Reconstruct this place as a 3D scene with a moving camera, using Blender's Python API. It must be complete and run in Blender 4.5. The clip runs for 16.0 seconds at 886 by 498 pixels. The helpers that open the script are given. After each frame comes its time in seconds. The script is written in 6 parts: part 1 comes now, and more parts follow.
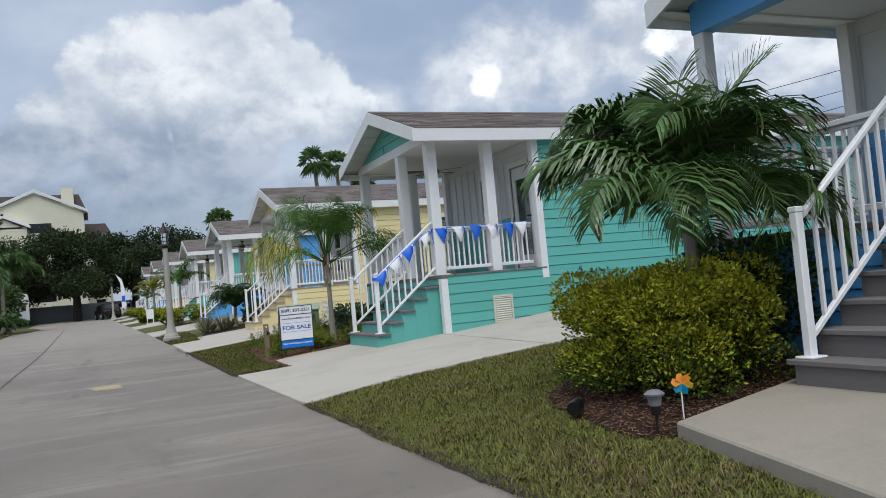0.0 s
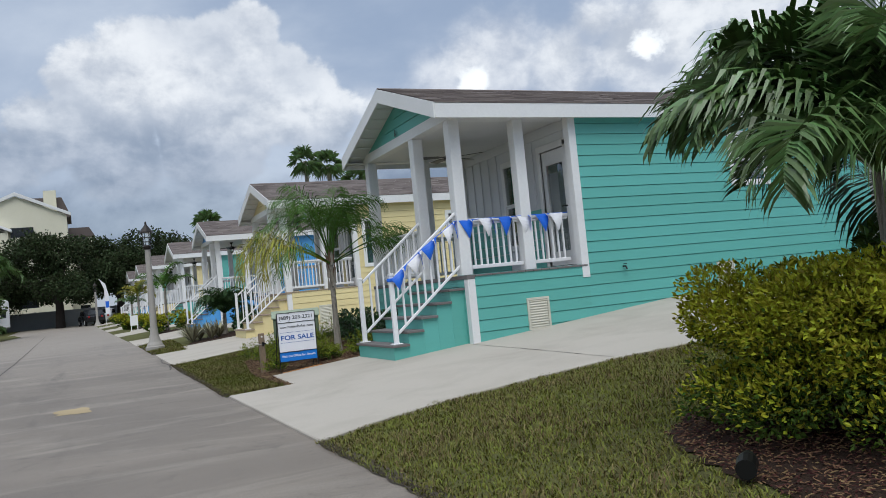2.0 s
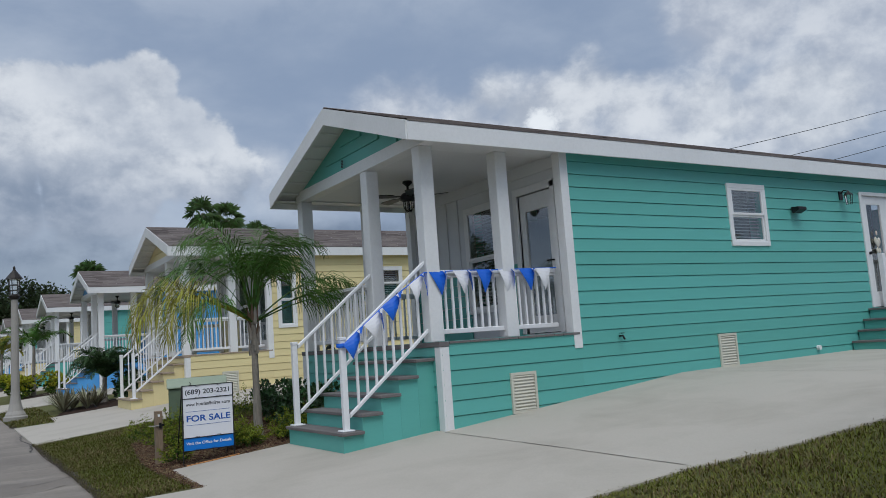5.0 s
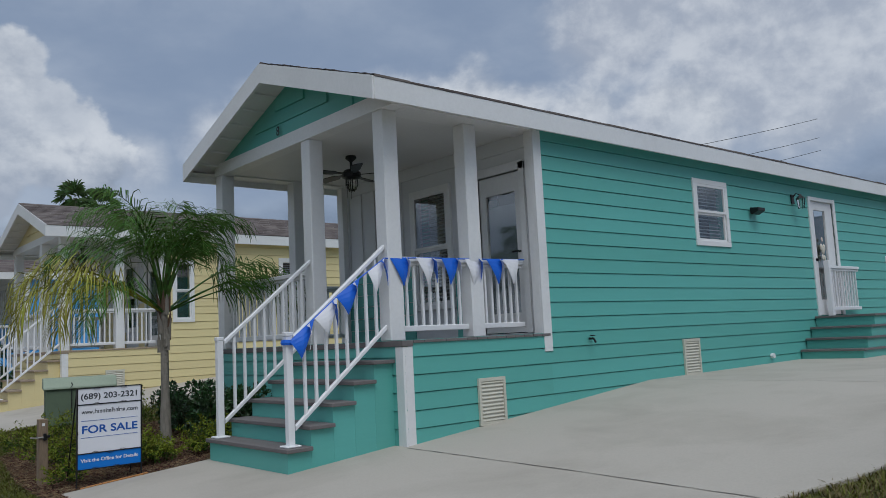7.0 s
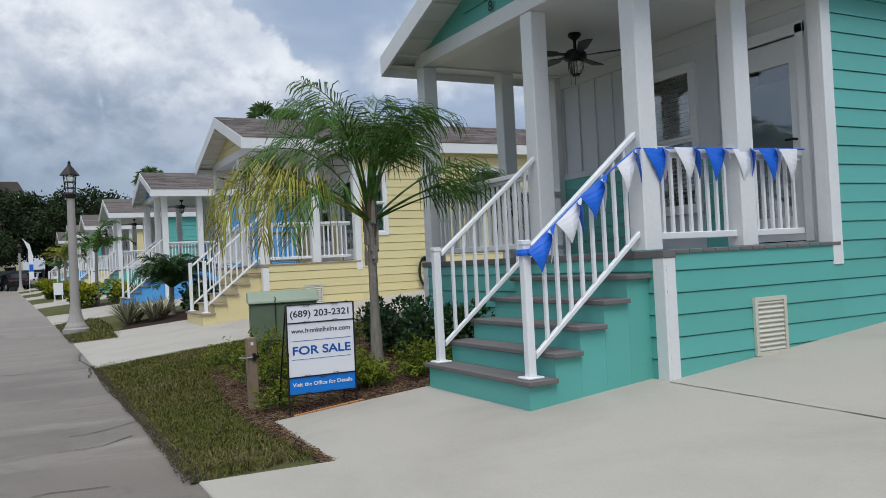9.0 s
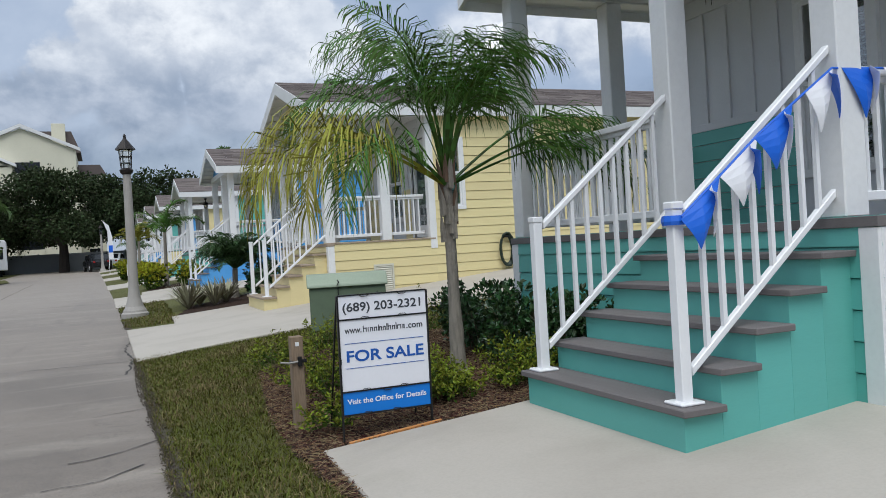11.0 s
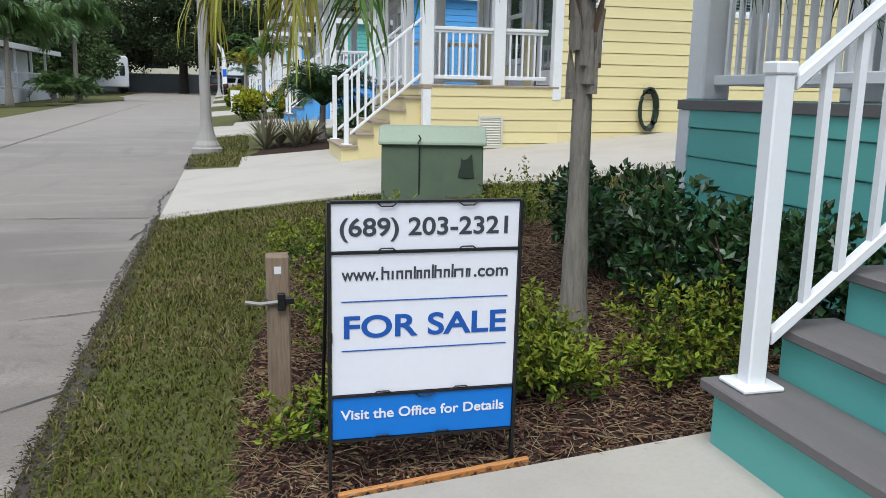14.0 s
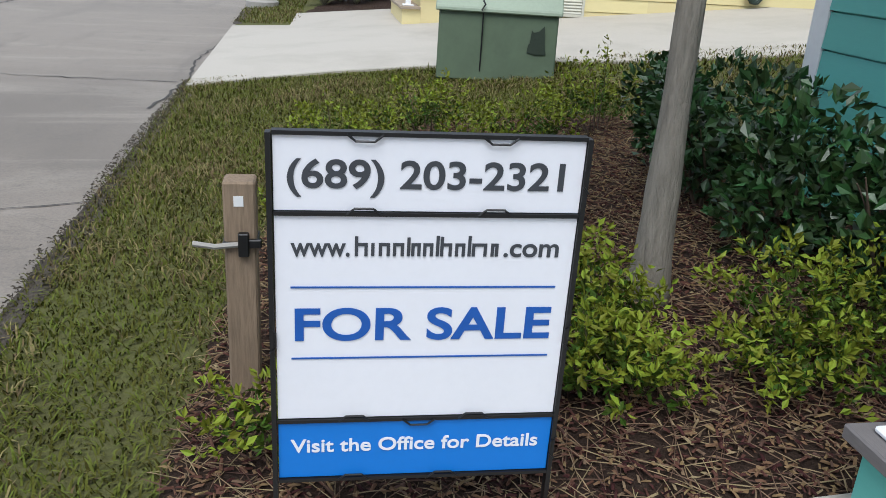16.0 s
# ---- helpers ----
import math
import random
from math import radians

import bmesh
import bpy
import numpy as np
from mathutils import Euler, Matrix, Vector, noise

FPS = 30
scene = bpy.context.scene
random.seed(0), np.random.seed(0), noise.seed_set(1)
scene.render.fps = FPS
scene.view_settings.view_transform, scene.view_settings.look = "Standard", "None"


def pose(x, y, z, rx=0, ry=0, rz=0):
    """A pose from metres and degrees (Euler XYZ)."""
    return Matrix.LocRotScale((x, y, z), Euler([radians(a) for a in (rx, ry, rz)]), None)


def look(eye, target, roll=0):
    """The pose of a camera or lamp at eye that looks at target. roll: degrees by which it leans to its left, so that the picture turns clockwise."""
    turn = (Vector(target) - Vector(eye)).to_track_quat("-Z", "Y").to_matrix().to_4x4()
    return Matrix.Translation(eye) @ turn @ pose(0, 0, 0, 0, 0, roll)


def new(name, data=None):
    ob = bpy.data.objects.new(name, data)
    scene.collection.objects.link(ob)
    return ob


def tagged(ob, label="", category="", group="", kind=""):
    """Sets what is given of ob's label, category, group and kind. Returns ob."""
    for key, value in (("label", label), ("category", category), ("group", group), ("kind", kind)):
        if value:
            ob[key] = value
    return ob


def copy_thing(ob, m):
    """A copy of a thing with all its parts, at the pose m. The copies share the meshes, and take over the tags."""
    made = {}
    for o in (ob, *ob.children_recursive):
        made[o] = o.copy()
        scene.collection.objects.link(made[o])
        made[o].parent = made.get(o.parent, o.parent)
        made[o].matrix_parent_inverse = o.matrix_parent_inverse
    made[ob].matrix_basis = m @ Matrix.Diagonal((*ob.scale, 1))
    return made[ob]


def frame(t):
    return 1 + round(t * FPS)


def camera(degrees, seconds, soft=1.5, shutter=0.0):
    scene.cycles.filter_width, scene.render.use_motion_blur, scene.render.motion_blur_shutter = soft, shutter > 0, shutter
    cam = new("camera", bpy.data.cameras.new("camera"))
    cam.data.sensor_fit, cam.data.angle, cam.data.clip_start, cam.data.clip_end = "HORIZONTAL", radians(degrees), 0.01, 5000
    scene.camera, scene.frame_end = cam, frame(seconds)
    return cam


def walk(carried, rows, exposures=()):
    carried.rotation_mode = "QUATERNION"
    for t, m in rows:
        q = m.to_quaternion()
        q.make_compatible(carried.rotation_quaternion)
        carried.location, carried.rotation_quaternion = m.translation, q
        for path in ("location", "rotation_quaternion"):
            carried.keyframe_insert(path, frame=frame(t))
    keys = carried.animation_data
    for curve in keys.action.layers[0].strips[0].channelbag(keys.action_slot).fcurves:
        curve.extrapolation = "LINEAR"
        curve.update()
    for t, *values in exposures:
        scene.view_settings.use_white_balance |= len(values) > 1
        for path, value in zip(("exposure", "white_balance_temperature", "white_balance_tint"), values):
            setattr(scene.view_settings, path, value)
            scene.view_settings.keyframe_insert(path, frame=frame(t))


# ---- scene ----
cam = camera(57.6, 16.0, soft=0.55)
PATH = [
    (0, (-0.734, 0.754, 1.222), (0.07, 2.583, 1.31), -5.2),
    (0.5, (-0.707, 1.278, 1.26), (0.107, 3.102, 1.347), -5.8),
    (1, (-0.618, 1.809, 1.26), (0.195, 3.635, 1.355), -5.5),
    (1.5, (-0.536, 2.288, 1.265), (0.275, 4.115, 1.353), -6.1),
    (2, (-0.422, 2.907, 1.252), (0.408, 4.724, 1.345), -5.6),
    (2.5, (-0.373, 3.341, 1.274), (0.477, 5.147, 1.399), -6.0),
    (3, (-0.347, 3.749, 1.269), (0.543, 5.537, 1.378), -6.1),
    (3.5, (-0.268, 4.376, 1.284), (0.611, 6.17, 1.398), -5.2),
    (4, (-0.226, 4.826, 1.267), (0.683, 6.604, 1.375), -5.1),
    (4.5, (-0.129, 5.298, 1.364), (0.854, 7.032, 1.522), -4.2),
    (5, (-0.075, 5.74, 1.37), (0.989, 7.418, 1.602), -4.1),
    (5.2, (-0.054, 5.909, 1.399), (1.07, 7.546, 1.636), -4.4),
    (7.3, (0.006, 7.729, 1.388), (1.307, 9.232, 1.607), -2.8),
    (7.5, (0.004, 7.892, 1.378), (1.285, 9.414, 1.586), -2.8),
    (8, (0.042, 8.275, 1.396), (1.173, 9.919, 1.522), -2.8),
    (8.5, (0.201, 8.677, 1.38), (1.229, 10.392, 1.427), -3.6),
    (8.7, (0.272, 8.835, 1.381), (1.263, 10.572, 1.421), -3.3),
    (10.8, (0.968, 10.545, 1.39), (1.775, 12.375, 1.387), -3.6),
    (11, (1.071, 10.781, 1.371), (1.849, 12.623, 1.36), -3.4),
    (11.5, (1.224, 11.269, 1.387), (1.916, 13.145, 1.328), -1.3),
    (12, (1.379, 11.736, 1.403), (2.01, 13.632, 1.324), -1.2),
    (12.5, (1.629, 12.169, 1.393), (2.196, 14.086, 1.319), -0.7),
    (13, (1.804, 12.611, 1.409), (2.316, 14.539, 1.255), 0.9),
    (13.5, (1.977, 13.031, 1.405), (2.485, 14.935, 1.064), 0.4),
    (14, (2.182, 13.428, 1.411), (2.674, 15.328, 1.029), 1.0),
    (14.5, (2.318, 13.758, 1.41), (2.796, 15.65, 0.97), 2.4),
    (15, (2.415, 14.041, 1.437), (2.868, 15.924, 0.937), 2.7),
    (15.5, (2.52, 14.255, 1.434), (2.906, 16.129, 0.849), 4.4),
    (16, (2.532, 14.371, 1.418), (2.852, 16.214, 0.709), 3.4),
]
walk(cam, [(t, look(eye, target, roll)) for t, eye, target, roll in PATH],
     [(0, 0.0, 6200, 9), (3.5, -0.05, 6200, 9), (4.1, -0.08, 6150, 9), (4.5, -0.27, 6100, 9), (5.0, -0.36, 6050, 9), (7.5, -0.55, 6000, 9), (8, -0.5, 6050, 9), (8.5, -0.14, 6150, 9), (11, 0.03, 6150, 9), (12.5, 0.16, 6150, 9), (13.2, 0.26, 6100, 9), (14, 0.4, 6100, 9), (15, 0.34, 6100, 9), (16, 0.44, 6100, 9)])

# ---- world and light ----
SUN_EL, SUN_AZ = radians(60), radians(203)
world = bpy.data.worlds.new("sky_world")
scene.world = world
world.use_nodes = True


def node_maker(tree):
    def make(kind, **kw):
        n = tree.nodes.new(kind)
        if "operation" in kw:
            n.operation = kw["operation"]
        if "use_clamp" in kw:
            n.use_clamp = kw["use_clamp"]
        if "data_type" in kw:
            n.data_type = kw["data_type"]
        if "interpolation_type" in kw:
            n.interpolation_type = kw["interpolation_type"]
        if "sky_type" in kw:
            n.sky_type, n.sun_disc, n.sun_elevation, n.sun_rotation = kw["sky_type"], False, SUN_EL, SUN_AZ
        for k, v in kw.get("_in", {}).items():
            n.inputs[k].default_value = v
        return n
    return make


def sky():
    t = world.node_tree
    t.nodes.clear()
    N, L = node_maker(t), t.links.new
    out, bg = N("ShaderNodeOutputWorld"), N("ShaderNodeBackground", _in={"Strength": 0.1})
    nishita = N("ShaderNodeTexSky", sky_type="NISHITA")
    co = N("ShaderNodeTexCoord")
    sep = N("ShaderNodeSeparateXYZ")
    L(co.outputs["Generated"], sep.inputs[0])

    def calc(op, a, b=None, c=None, clamp=False):
        n = N("ShaderNodeMath", operation=op, use_clamp=clamp)
        for i, v in enumerate((a, b, c)):
            if v is None:
                continue
            if isinstance(v, (int, float)):
                n.inputs[i].default_value = v
            else:
                L(v, n.inputs[i])
        return n.outputs[0]

    def ramp(v, lo, hi):
        n = N("ShaderNodeMapRange", interpolation_type="SMOOTHSTEP", _in={1: lo, 2: hi})
        L(v, n.inputs[0])
        return n.outputs[0]

    def noise_at(scale, detail, rough, stretch, shift=(0, 0, 0), dist=0.0):
        m = N("ShaderNodeMapping", _in={"Scale": stretch, "Location": shift})
        L(co.outputs["Generated"], m.inputs[0])
        n = N("ShaderNodeTexNoise", _in={"Scale": scale, "Detail": detail, "Roughness": rough, "Distortion": dist})
        L(m.outputs[0], n.inputs[0])
        return n.outputs[0]

    def mix(f, a, b):
        n = N("ShaderNodeMix", data_type="RGBA")
        L(f, n.inputs[0])
        for s, v in ((6, a), (7, b)):
            if isinstance(v, tuple):
                n.inputs[s].default_value = v
            else:
                L(v, n.inputs[s])
        return n.outputs[2]

    z = sep.outputs[2]
    veil = noise_at(1.6, 8, 0.55, (1, 1, 2.2), (0.3, 0.2, 0.1), 0.3)
    puff = noise_at(7.0, 10, 0.55, (1, 1, 1.35), (1.7, 0.4, 0.2), 0.2)
    fine = noise_at(24.0, 8, 0.58, (1, 1, 1.25), (0, 0, 3.1), 0.15)
    above = noise_at(24.0, 8, 0.58, (1, 1, 1.25), (0.006, 0.0, 3.122), 0.15)
    wide_above = noise_at(7.0, 10, 0.55, (1, 1, 1.35), (1.72, 0.4, 0.25), 0.2)
    wobble = calc("ADD", calc("MULTIPLY_ADD", puff, 0.085, -0.0365), calc("MULTIPLY_ADD", fine, 0.04, -0.018))
    # billows: lit on their upper sides, grey beneath
    relief = calc("ADD", calc("MULTIPLY", calc("SUBTRACT", fine, above), 1.5), calc("MULTIPLY", calc("SUBTRACT", puff, wide_above), 2.2))

    def bank(lobes, edge):
        """How far a direction lies inside a bank of round cloud lobes (x, y, z, radius)."""
        best = None
        for x, y, h, r in lobes:
            d = N("ShaderNodeVectorMath", operation="DISTANCE")
            L(co.outputs["Generated"], d.inputs[0])
            d.inputs[1].default_value = (x, y, h)
            v = calc("SUBTRACT", r, d.outputs["Value"])
            best = v if best is None else calc("MAXIMUM", best, v)
        return ramp(calc("ADD", best, wobble), 0.0, edge)
    tower = bank([(0.180, 0.942, 0.282, 0.068), (0.117, 0.954, 0.276, 0.07), (0.037, 0.968, 0.249, 0.055), (-0.023, 0.977, 0.213, 0.046), (-0.067, 0.980, 0.186, 0.04), (0.244, 0.936, 0.254, 0.06),
                  (0.282, 0.934, 0.219, 0.042), (0.200, 0.929, 0.312, 0.042), (0.081, 0.953, 0.292, 0.04), (0.15, 0.965, 0.215, 0.07), (0.05, 0.975, 0.2, 0.06)], 0.013)
    heads = bank([(0.665, 0.687, 0.294, 0.043), (0.638, 0.720, 0.273, 0.04), (0.701, 0.661, 0.269, 0.042), (0.572, 0.758, 0.290, 0.034), (0.600, 0.750, 0.262, 0.04), (0.437, 0.851, 0.27, 0.02), (0.544, 0.789, 0.262, 0.034),
                  (0.76, 0.60, 0.25, 0.05), (0.83, 0.51, 0.24, 0.06)], 0.04)
    sheet_ = bank([(0.477, 0.839, 0.260, 0.075), (0.417, 0.873, 0.24, 0.05), (0.547, 0.801, 0.244, 0.07), (0.630, 0.736, 0.247, 0.08), (0.72, 0.66, 0.23, 0.08), (0.33, 0.92, 0.215, 0.04), (0.82, 0.53, 0.22, 0.09), (0.75, 0.54, 0.36, 0.1), (0.86, 0.38, 0.33, 0.17), (0.93, 0.2, 0.3, 0.18)], 0.06)
    # blue-grey veil with paler streaks, and a bright broken deck overhead
    c = mix(ramp(veil, 0.36, 0.66), (3.5, 4.3, 5.7, 1), (6.7, 7.25, 8.1, 1))
    shade = calc("ADD", calc("MULTIPLY", puff, 0.75), calc("MULTIPLY", fine, 0.4))
    grey = mix(ramp(calc("ADD", shade, calc("MULTIPLY", relief, 0.3)), 0.36, 0.86), (5.7, 6.05, 6.8, 1), (9.2, 9.25, 9.4, 1))
    c = mix(calc("MULTIPLY", ramp(puff, 0.45, 0.62), ramp(z, 0.34, 0.6)), c, mix(ramp(shade, 0.44, 0.74), (5.6, 6.0, 6.7, 1), (11.0, 11.1, 11.3, 1)))
    c = mix(calc("MULTIPLY", sheet_, 0.9), c, grey)
    body = mix(ramp(calc("ADD", relief, 0.5), -0.1, 1.0), (5.5, 5.85, 6.5, 1), (9.8, 9.8, 9.8, 1))
    bright = mix(calc("MULTIPLY", ramp(puff, 0.62, 0.4), 0.5), body, (6.1, 6.5, 7.2, 1))
    c = mix(heads, c, bright)
    under = mix(ramp(shade, 0.45, 0.7), (3.2, 3.75, 4.7, 1), (5.4, 5.8, 6.6, 1))
    c = mix(tower, c, mix(ramp(calc("ADD", z, calc("MULTIPLY", wobble, 0.9)), 0.185, 0.255), under, bright))
    # slate shelf low over the trees, paler under it
    band = calc("ADD", z, calc("MULTIPLY_ADD", puff, 0.11, -0.055))
    shelf = calc("MULTIPLY", ramp(band, 0.18, 0.125), ramp(calc("ADD", z, calc("MULTIPLY_ADD", fine, 0.05, -0.025)), 0.05, 0.085))
    c = mix(calc("MULTIPLY", shelf, 0.85), c, mix(ramp(shade, 0.45, 0.75), (1.7, 2.2, 3.15, 1), (3.5, 4.1, 5.0, 1)))
    c = mix(calc("MULTIPLY", ramp(band, 0.07, 0.03), 0.6), c, (4.8, 5.1, 5.5, 1))
    c = mix(bank([(0.454, 0.857, 0.243, 0.006), (0.622, 0.741, 0.255, 0.013)], 0.012), c, (11.5, 11.5, 11.3, 1))
    full = N("ShaderNodeMix", data_type="RGBA", _in={0: 0.9})
    L(nishita.outputs[0], full.inputs[6])
    L(c, full.inputs[7])
    L(full.outputs[2], bg.inputs[0])
    L(bg.outputs[0], out.inputs[0])


sky()
sun = new("sun", bpy.data.lights.new("sun", "SUN"))
sun.data.energy, sun.data.angle, sun.data.color = 2.2, radians(38), (1.0, 0.98, 0.945)
sun.matrix_world = look((0, 0, 60), (0 - math.sin(SUN_AZ) * math.cos(SUN_EL) * 10, 0 - math.cos(SUN_AZ) * math.cos(SUN_EL) * 10, 60 - math.sin(SUN_EL) * 10))

# ---- materials ----
MATS = {}


def surface(name, colour, rough=0.6, metal=0.0, grain=40.0, vary=0.12, blotch=1.2, stain=0.15, bump=0.15, bump_size=0.004, piece=0.0, stretch=(1, 1, 1), dark=None, transmission=0.0, gloss=0.5):
    """A painted, stone or natural surface: colour varied by fine grain and wide stains, with fine relief."""
    if name in MATS:
        return MATS[name]
    m = bpy.data.materials.new(name)
    MATS[name] = m
    m.use_nodes = True
    t = m.node_tree
    t.nodes.clear()
    N, L = node_maker(t), t.links.new
    out, b = N("ShaderNodeOutputMaterial"), N("ShaderNodeBsdfPrincipled", _in={"Metallic": metal, "Roughness": rough, "Transmission Weight": transmission, "Specular IOR Level": gloss})
    L(b.outputs[0], out.inputs[0])
    co = N("ShaderNodeTexCoord")
    mp = N("ShaderNodeMapping", _in={"Scale": stretch})
    L(co.outputs["Object"], mp.inputs[0])
    fine = N("ShaderNodeTexNoise", _in={"Scale": grain, "Detail": 6.0, "Roughness": 0.65})
    wide = N("ShaderNodeTexNoise", _in={"Scale": blotch, "Detail": 5.0, "Roughness": 0.6, "Distortion": 0.4})
    L(mp.outputs[0], fine.inputs[0])
    L(mp.outputs[0], wide.inputs[0])
    d = dark if dark else tuple(c * 0.45 for c in colour)
    a = N("ShaderNodeMix", data_type="RGBA", _in={6: (*colour, 1), 7: (*d, 1)})
    r = N("ShaderNodeMapRange", _in={1: 0.42, 2: 0.75, 3: 0.0, 4: vary * 2})
    L(fine.outputs[0], r.inputs[0])
    L(r.outputs[0], a.inputs[0])
    s = N("ShaderNodeMix", data_type="RGBA", _in={7: (*d, 1)})
    r2 = N("ShaderNodeMapRange", _in={1: 0.45, 2: 0.8, 3: 0.0, 4: stain * 2})
    L(wide.outputs[0], r2.inputs[0])
    L(a.outputs[2], s.inputs[6])
    L(r2.outputs[0], s.inputs[0])
    last = s.outputs[2]
    if piece:
        info = N("ShaderNodeObjectInfo")
        geo = N("ShaderNodeNewGeometry")
        add = N("ShaderNodeMath", operation="ADD")
        L(info.outputs["Random"], add.inputs[0])
        L(geo.outputs["Random Per Island"], add.inputs[1])
        fr = N("ShaderNodeMath", operation="FRACT")
        L(add.outputs[0], fr.inputs[0])
        r3 = N("ShaderNodeMapRange", _in={3: 1 - piece, 4: 1 + piece})
        L(fr.outputs[0], r3.inputs[0])
        hsv = N("ShaderNodeHueSaturation")
        L(r3.outputs[0], hsv.inputs["Value"])
        r4 = N("ShaderNodeMapRange", _in={3: 0.5 - piece * 0.06, 4: 0.5 + piece * 0.06})
        L(fr.outputs[0], r4.inputs[0])
        L(r4.outputs[0], hsv.inputs["Hue"])
        L(last, hsv.inputs["Color"])
        last = hsv.outputs[0]
    L(last, b.inputs["Base Color"])
    rr = N("ShaderNodeMapRange", _in={3: max(0.0, rough - 0.1), 4: min(1.0, rough + 0.12)})
    L(wide.outputs[0], rr.inputs[0])
    L(rr.outputs[0], b.inputs["Roughness"])
    if bump:
        bp = N("ShaderNodeBump", _in={"Strength": bump, "Distance": bump_size})
        L(fine.outputs[0], bp.inputs["Height"])
        L(bp.outputs[0], b.inputs["Normal"])
    return m


def glass(name, colour=(0.9, 0.95, 0.95), rough=0.0):
    if name not in MATS:
        m = MATS[name] = bpy.data.materials.new(name)
        m.use_nodes = True
        b = m.node_tree.nodes["Principled BSDF"]
        b.inputs["Base Color"].default_value = (*colour, 1)
        b.inputs["Roughness"].default_value = rough
        b.inputs["Transmission Weight"].default_value = 1.0
        b.inputs["IOR"].default_value = 2.0 if name == "window_glass" else 1.45
    return MATS[name]


WHITE = surface("white_paint", (0.78, 0.78, 0.77), 0.45, vary=0.05, stain=0.08, grain=25, bump=0.05)
VINYL = surface("white_vinyl", (0.82, 0.82, 0.82), 0.35, vary=0.03, stain=0.05, bump=0.02)
CEIL = surface("porch_white", (0.74, 0.74, 0.73), 0.6, vary=0.04, stain=0.06)
BATTEN = surface("grey_white_board", (0.66, 0.67, 0.68), 0.55, vary=0.04, stain=0.06)
AQUA = surface("aqua_siding", (0.122, 0.43, 0.375), 0.5, vary=0.05, stain=0.06, piece=0.04, grain=60, stretch=(0.3, 1, 4), bump=0.25, bump_size=0.002)
YELLOW = surface("yellow_siding", (0.74, 0.63, 0.33), 0.5, vary=0.05, stain=0.06, piece=0.04, grain=60, stretch=(0.3, 1, 4), bump=0.25, bump_size=0.002)
BLUE = surface("blue_siding", (0.09, 0.34, 0.70), 0.5, vary=0.05, stain=0.06, piece=0.04, grain=60, stretch=(0.3, 1, 4), bump=0.25, bump_size=0.002)
COMPOSITE = surface("grey_composite_board", (0.165, 0.15, 0.146), 0.65, vary=0.15, stain=0.12, piece=0.06, grain=30, stretch=(8, 1, 8), bump=0.3)
TAN_DECK = surface("tan_composite_board", (0.34, 0.27, 0.2), 0.65, vary=0.15, stain=0.12, piece=0.06, grain=30, stretch=(8, 1, 8), bump=0.3)
SHINGLE = surface("brown_shingle", (0.155, 0.128, 0.118), 0.9, vary=0.3, stain=0.15, piece=0.28, grain=120, bump=0.6, bump_size=0.006)
CREAM = surface("cream_vent", (0.62, 0.6, 0.5), 0.5, vary=0.05)
BLACK = surface("black_metal", (0.012, 0.012, 0.013), 0.4, metal=0.3, vary=0.1)
DARK = surface("dark_interior", (0.03, 0.035, 0.04), 0.8)
BLIND = surface("blind_slats", (0.24, 0.27, 0.31), 0.5)
PANE = glass("window_glass")

# ---- mesh helpers ----


def box(bm, x0, x1, y0, y1, z0, z1, shift=None):
    v = [bm.verts.new(p) for p in ((x0, y0, z0), (x1, y0, z0), (x1, y1, z0), (x0, y1, z0), (x0, y0, z1), (x1, y0, z1), (x1, y1, z1), (x0, y1, z1))]
    for f in ((3, 2, 1, 0), (4, 5, 6, 7), (0, 1, 5, 4), (1, 2, 6, 5), (2, 3, 7, 6), (3, 0, 4, 7)):
        bm.faces.new([v[i] for i in f])
    return v


def mesh_of(bm, name, material, bevel=0.0, smooth=False):
    if bevel:
        bmesh.ops.bevel(bm, geom=list(bm.edges), offset=bevel, segments=1, affect="EDGES", clamp_overlap=True)
    me = bpy.data.meshes.new(name)
    bm.to_mesh(me)
    bm.free()
    if smooth:
        me.polygons.foreach_set("use_smooth", [True] * len(me.polygons))
    if material:
        me.materials.append(material)
    return me


def part(name, bm, material, parent=None, label="", bevel=0.0, smooth=False, at=None):
    me = bm if isinstance(bm, bpy.types.Mesh) else mesh_of(bm, name, material, bevel, smooth)
    ob = new(name, me)
    if parent:
        ob.parent = parent
    if at is not None:
        ob.matrix_basis = at if isinstance(at, Matrix) else Matrix.Translation(at)
    return tagged(ob, label)


def box_part(name, dims, material, parent=None, label="", bevel=0.004):
    bm = bmesh.new()
    box(bm, *dims)
    return part(name, bm, material, parent, label, bevel)


def thing(name, at, label, category, group="", kind=""):
    ob = new(name)
    ob.empty_display_size = 0.1
    ob.matrix_basis = at if isinstance(at, Matrix) else Matrix.Translation(at)
    return tagged(ob, label, category, group, kind)


def prism(bm, outline, axis, a, b):
    """Outline of 2D points, stretched along axis from a to b."""
    def at(p, w):
        return {"x": (w, p[0], p[1]), "y": (p[0], w, p[1]), "z": (p[0], p[1], w)}[axis]
    lo = [bm.verts.new(at(p, a)) for p in outline]
    hi = [bm.verts.new(at(p, b)) for p in outline]
    n = len(outline)
    bm.faces.new(lo[::-1])
    bm.faces.new(hi)
    for i in range(n):
        bm.faces.new((lo[i], lo[(i + 1) % n], hi[(i + 1) % n], hi[i]))
    bmesh.ops.recalc_face_normals(bm, faces=list(bm.faces))


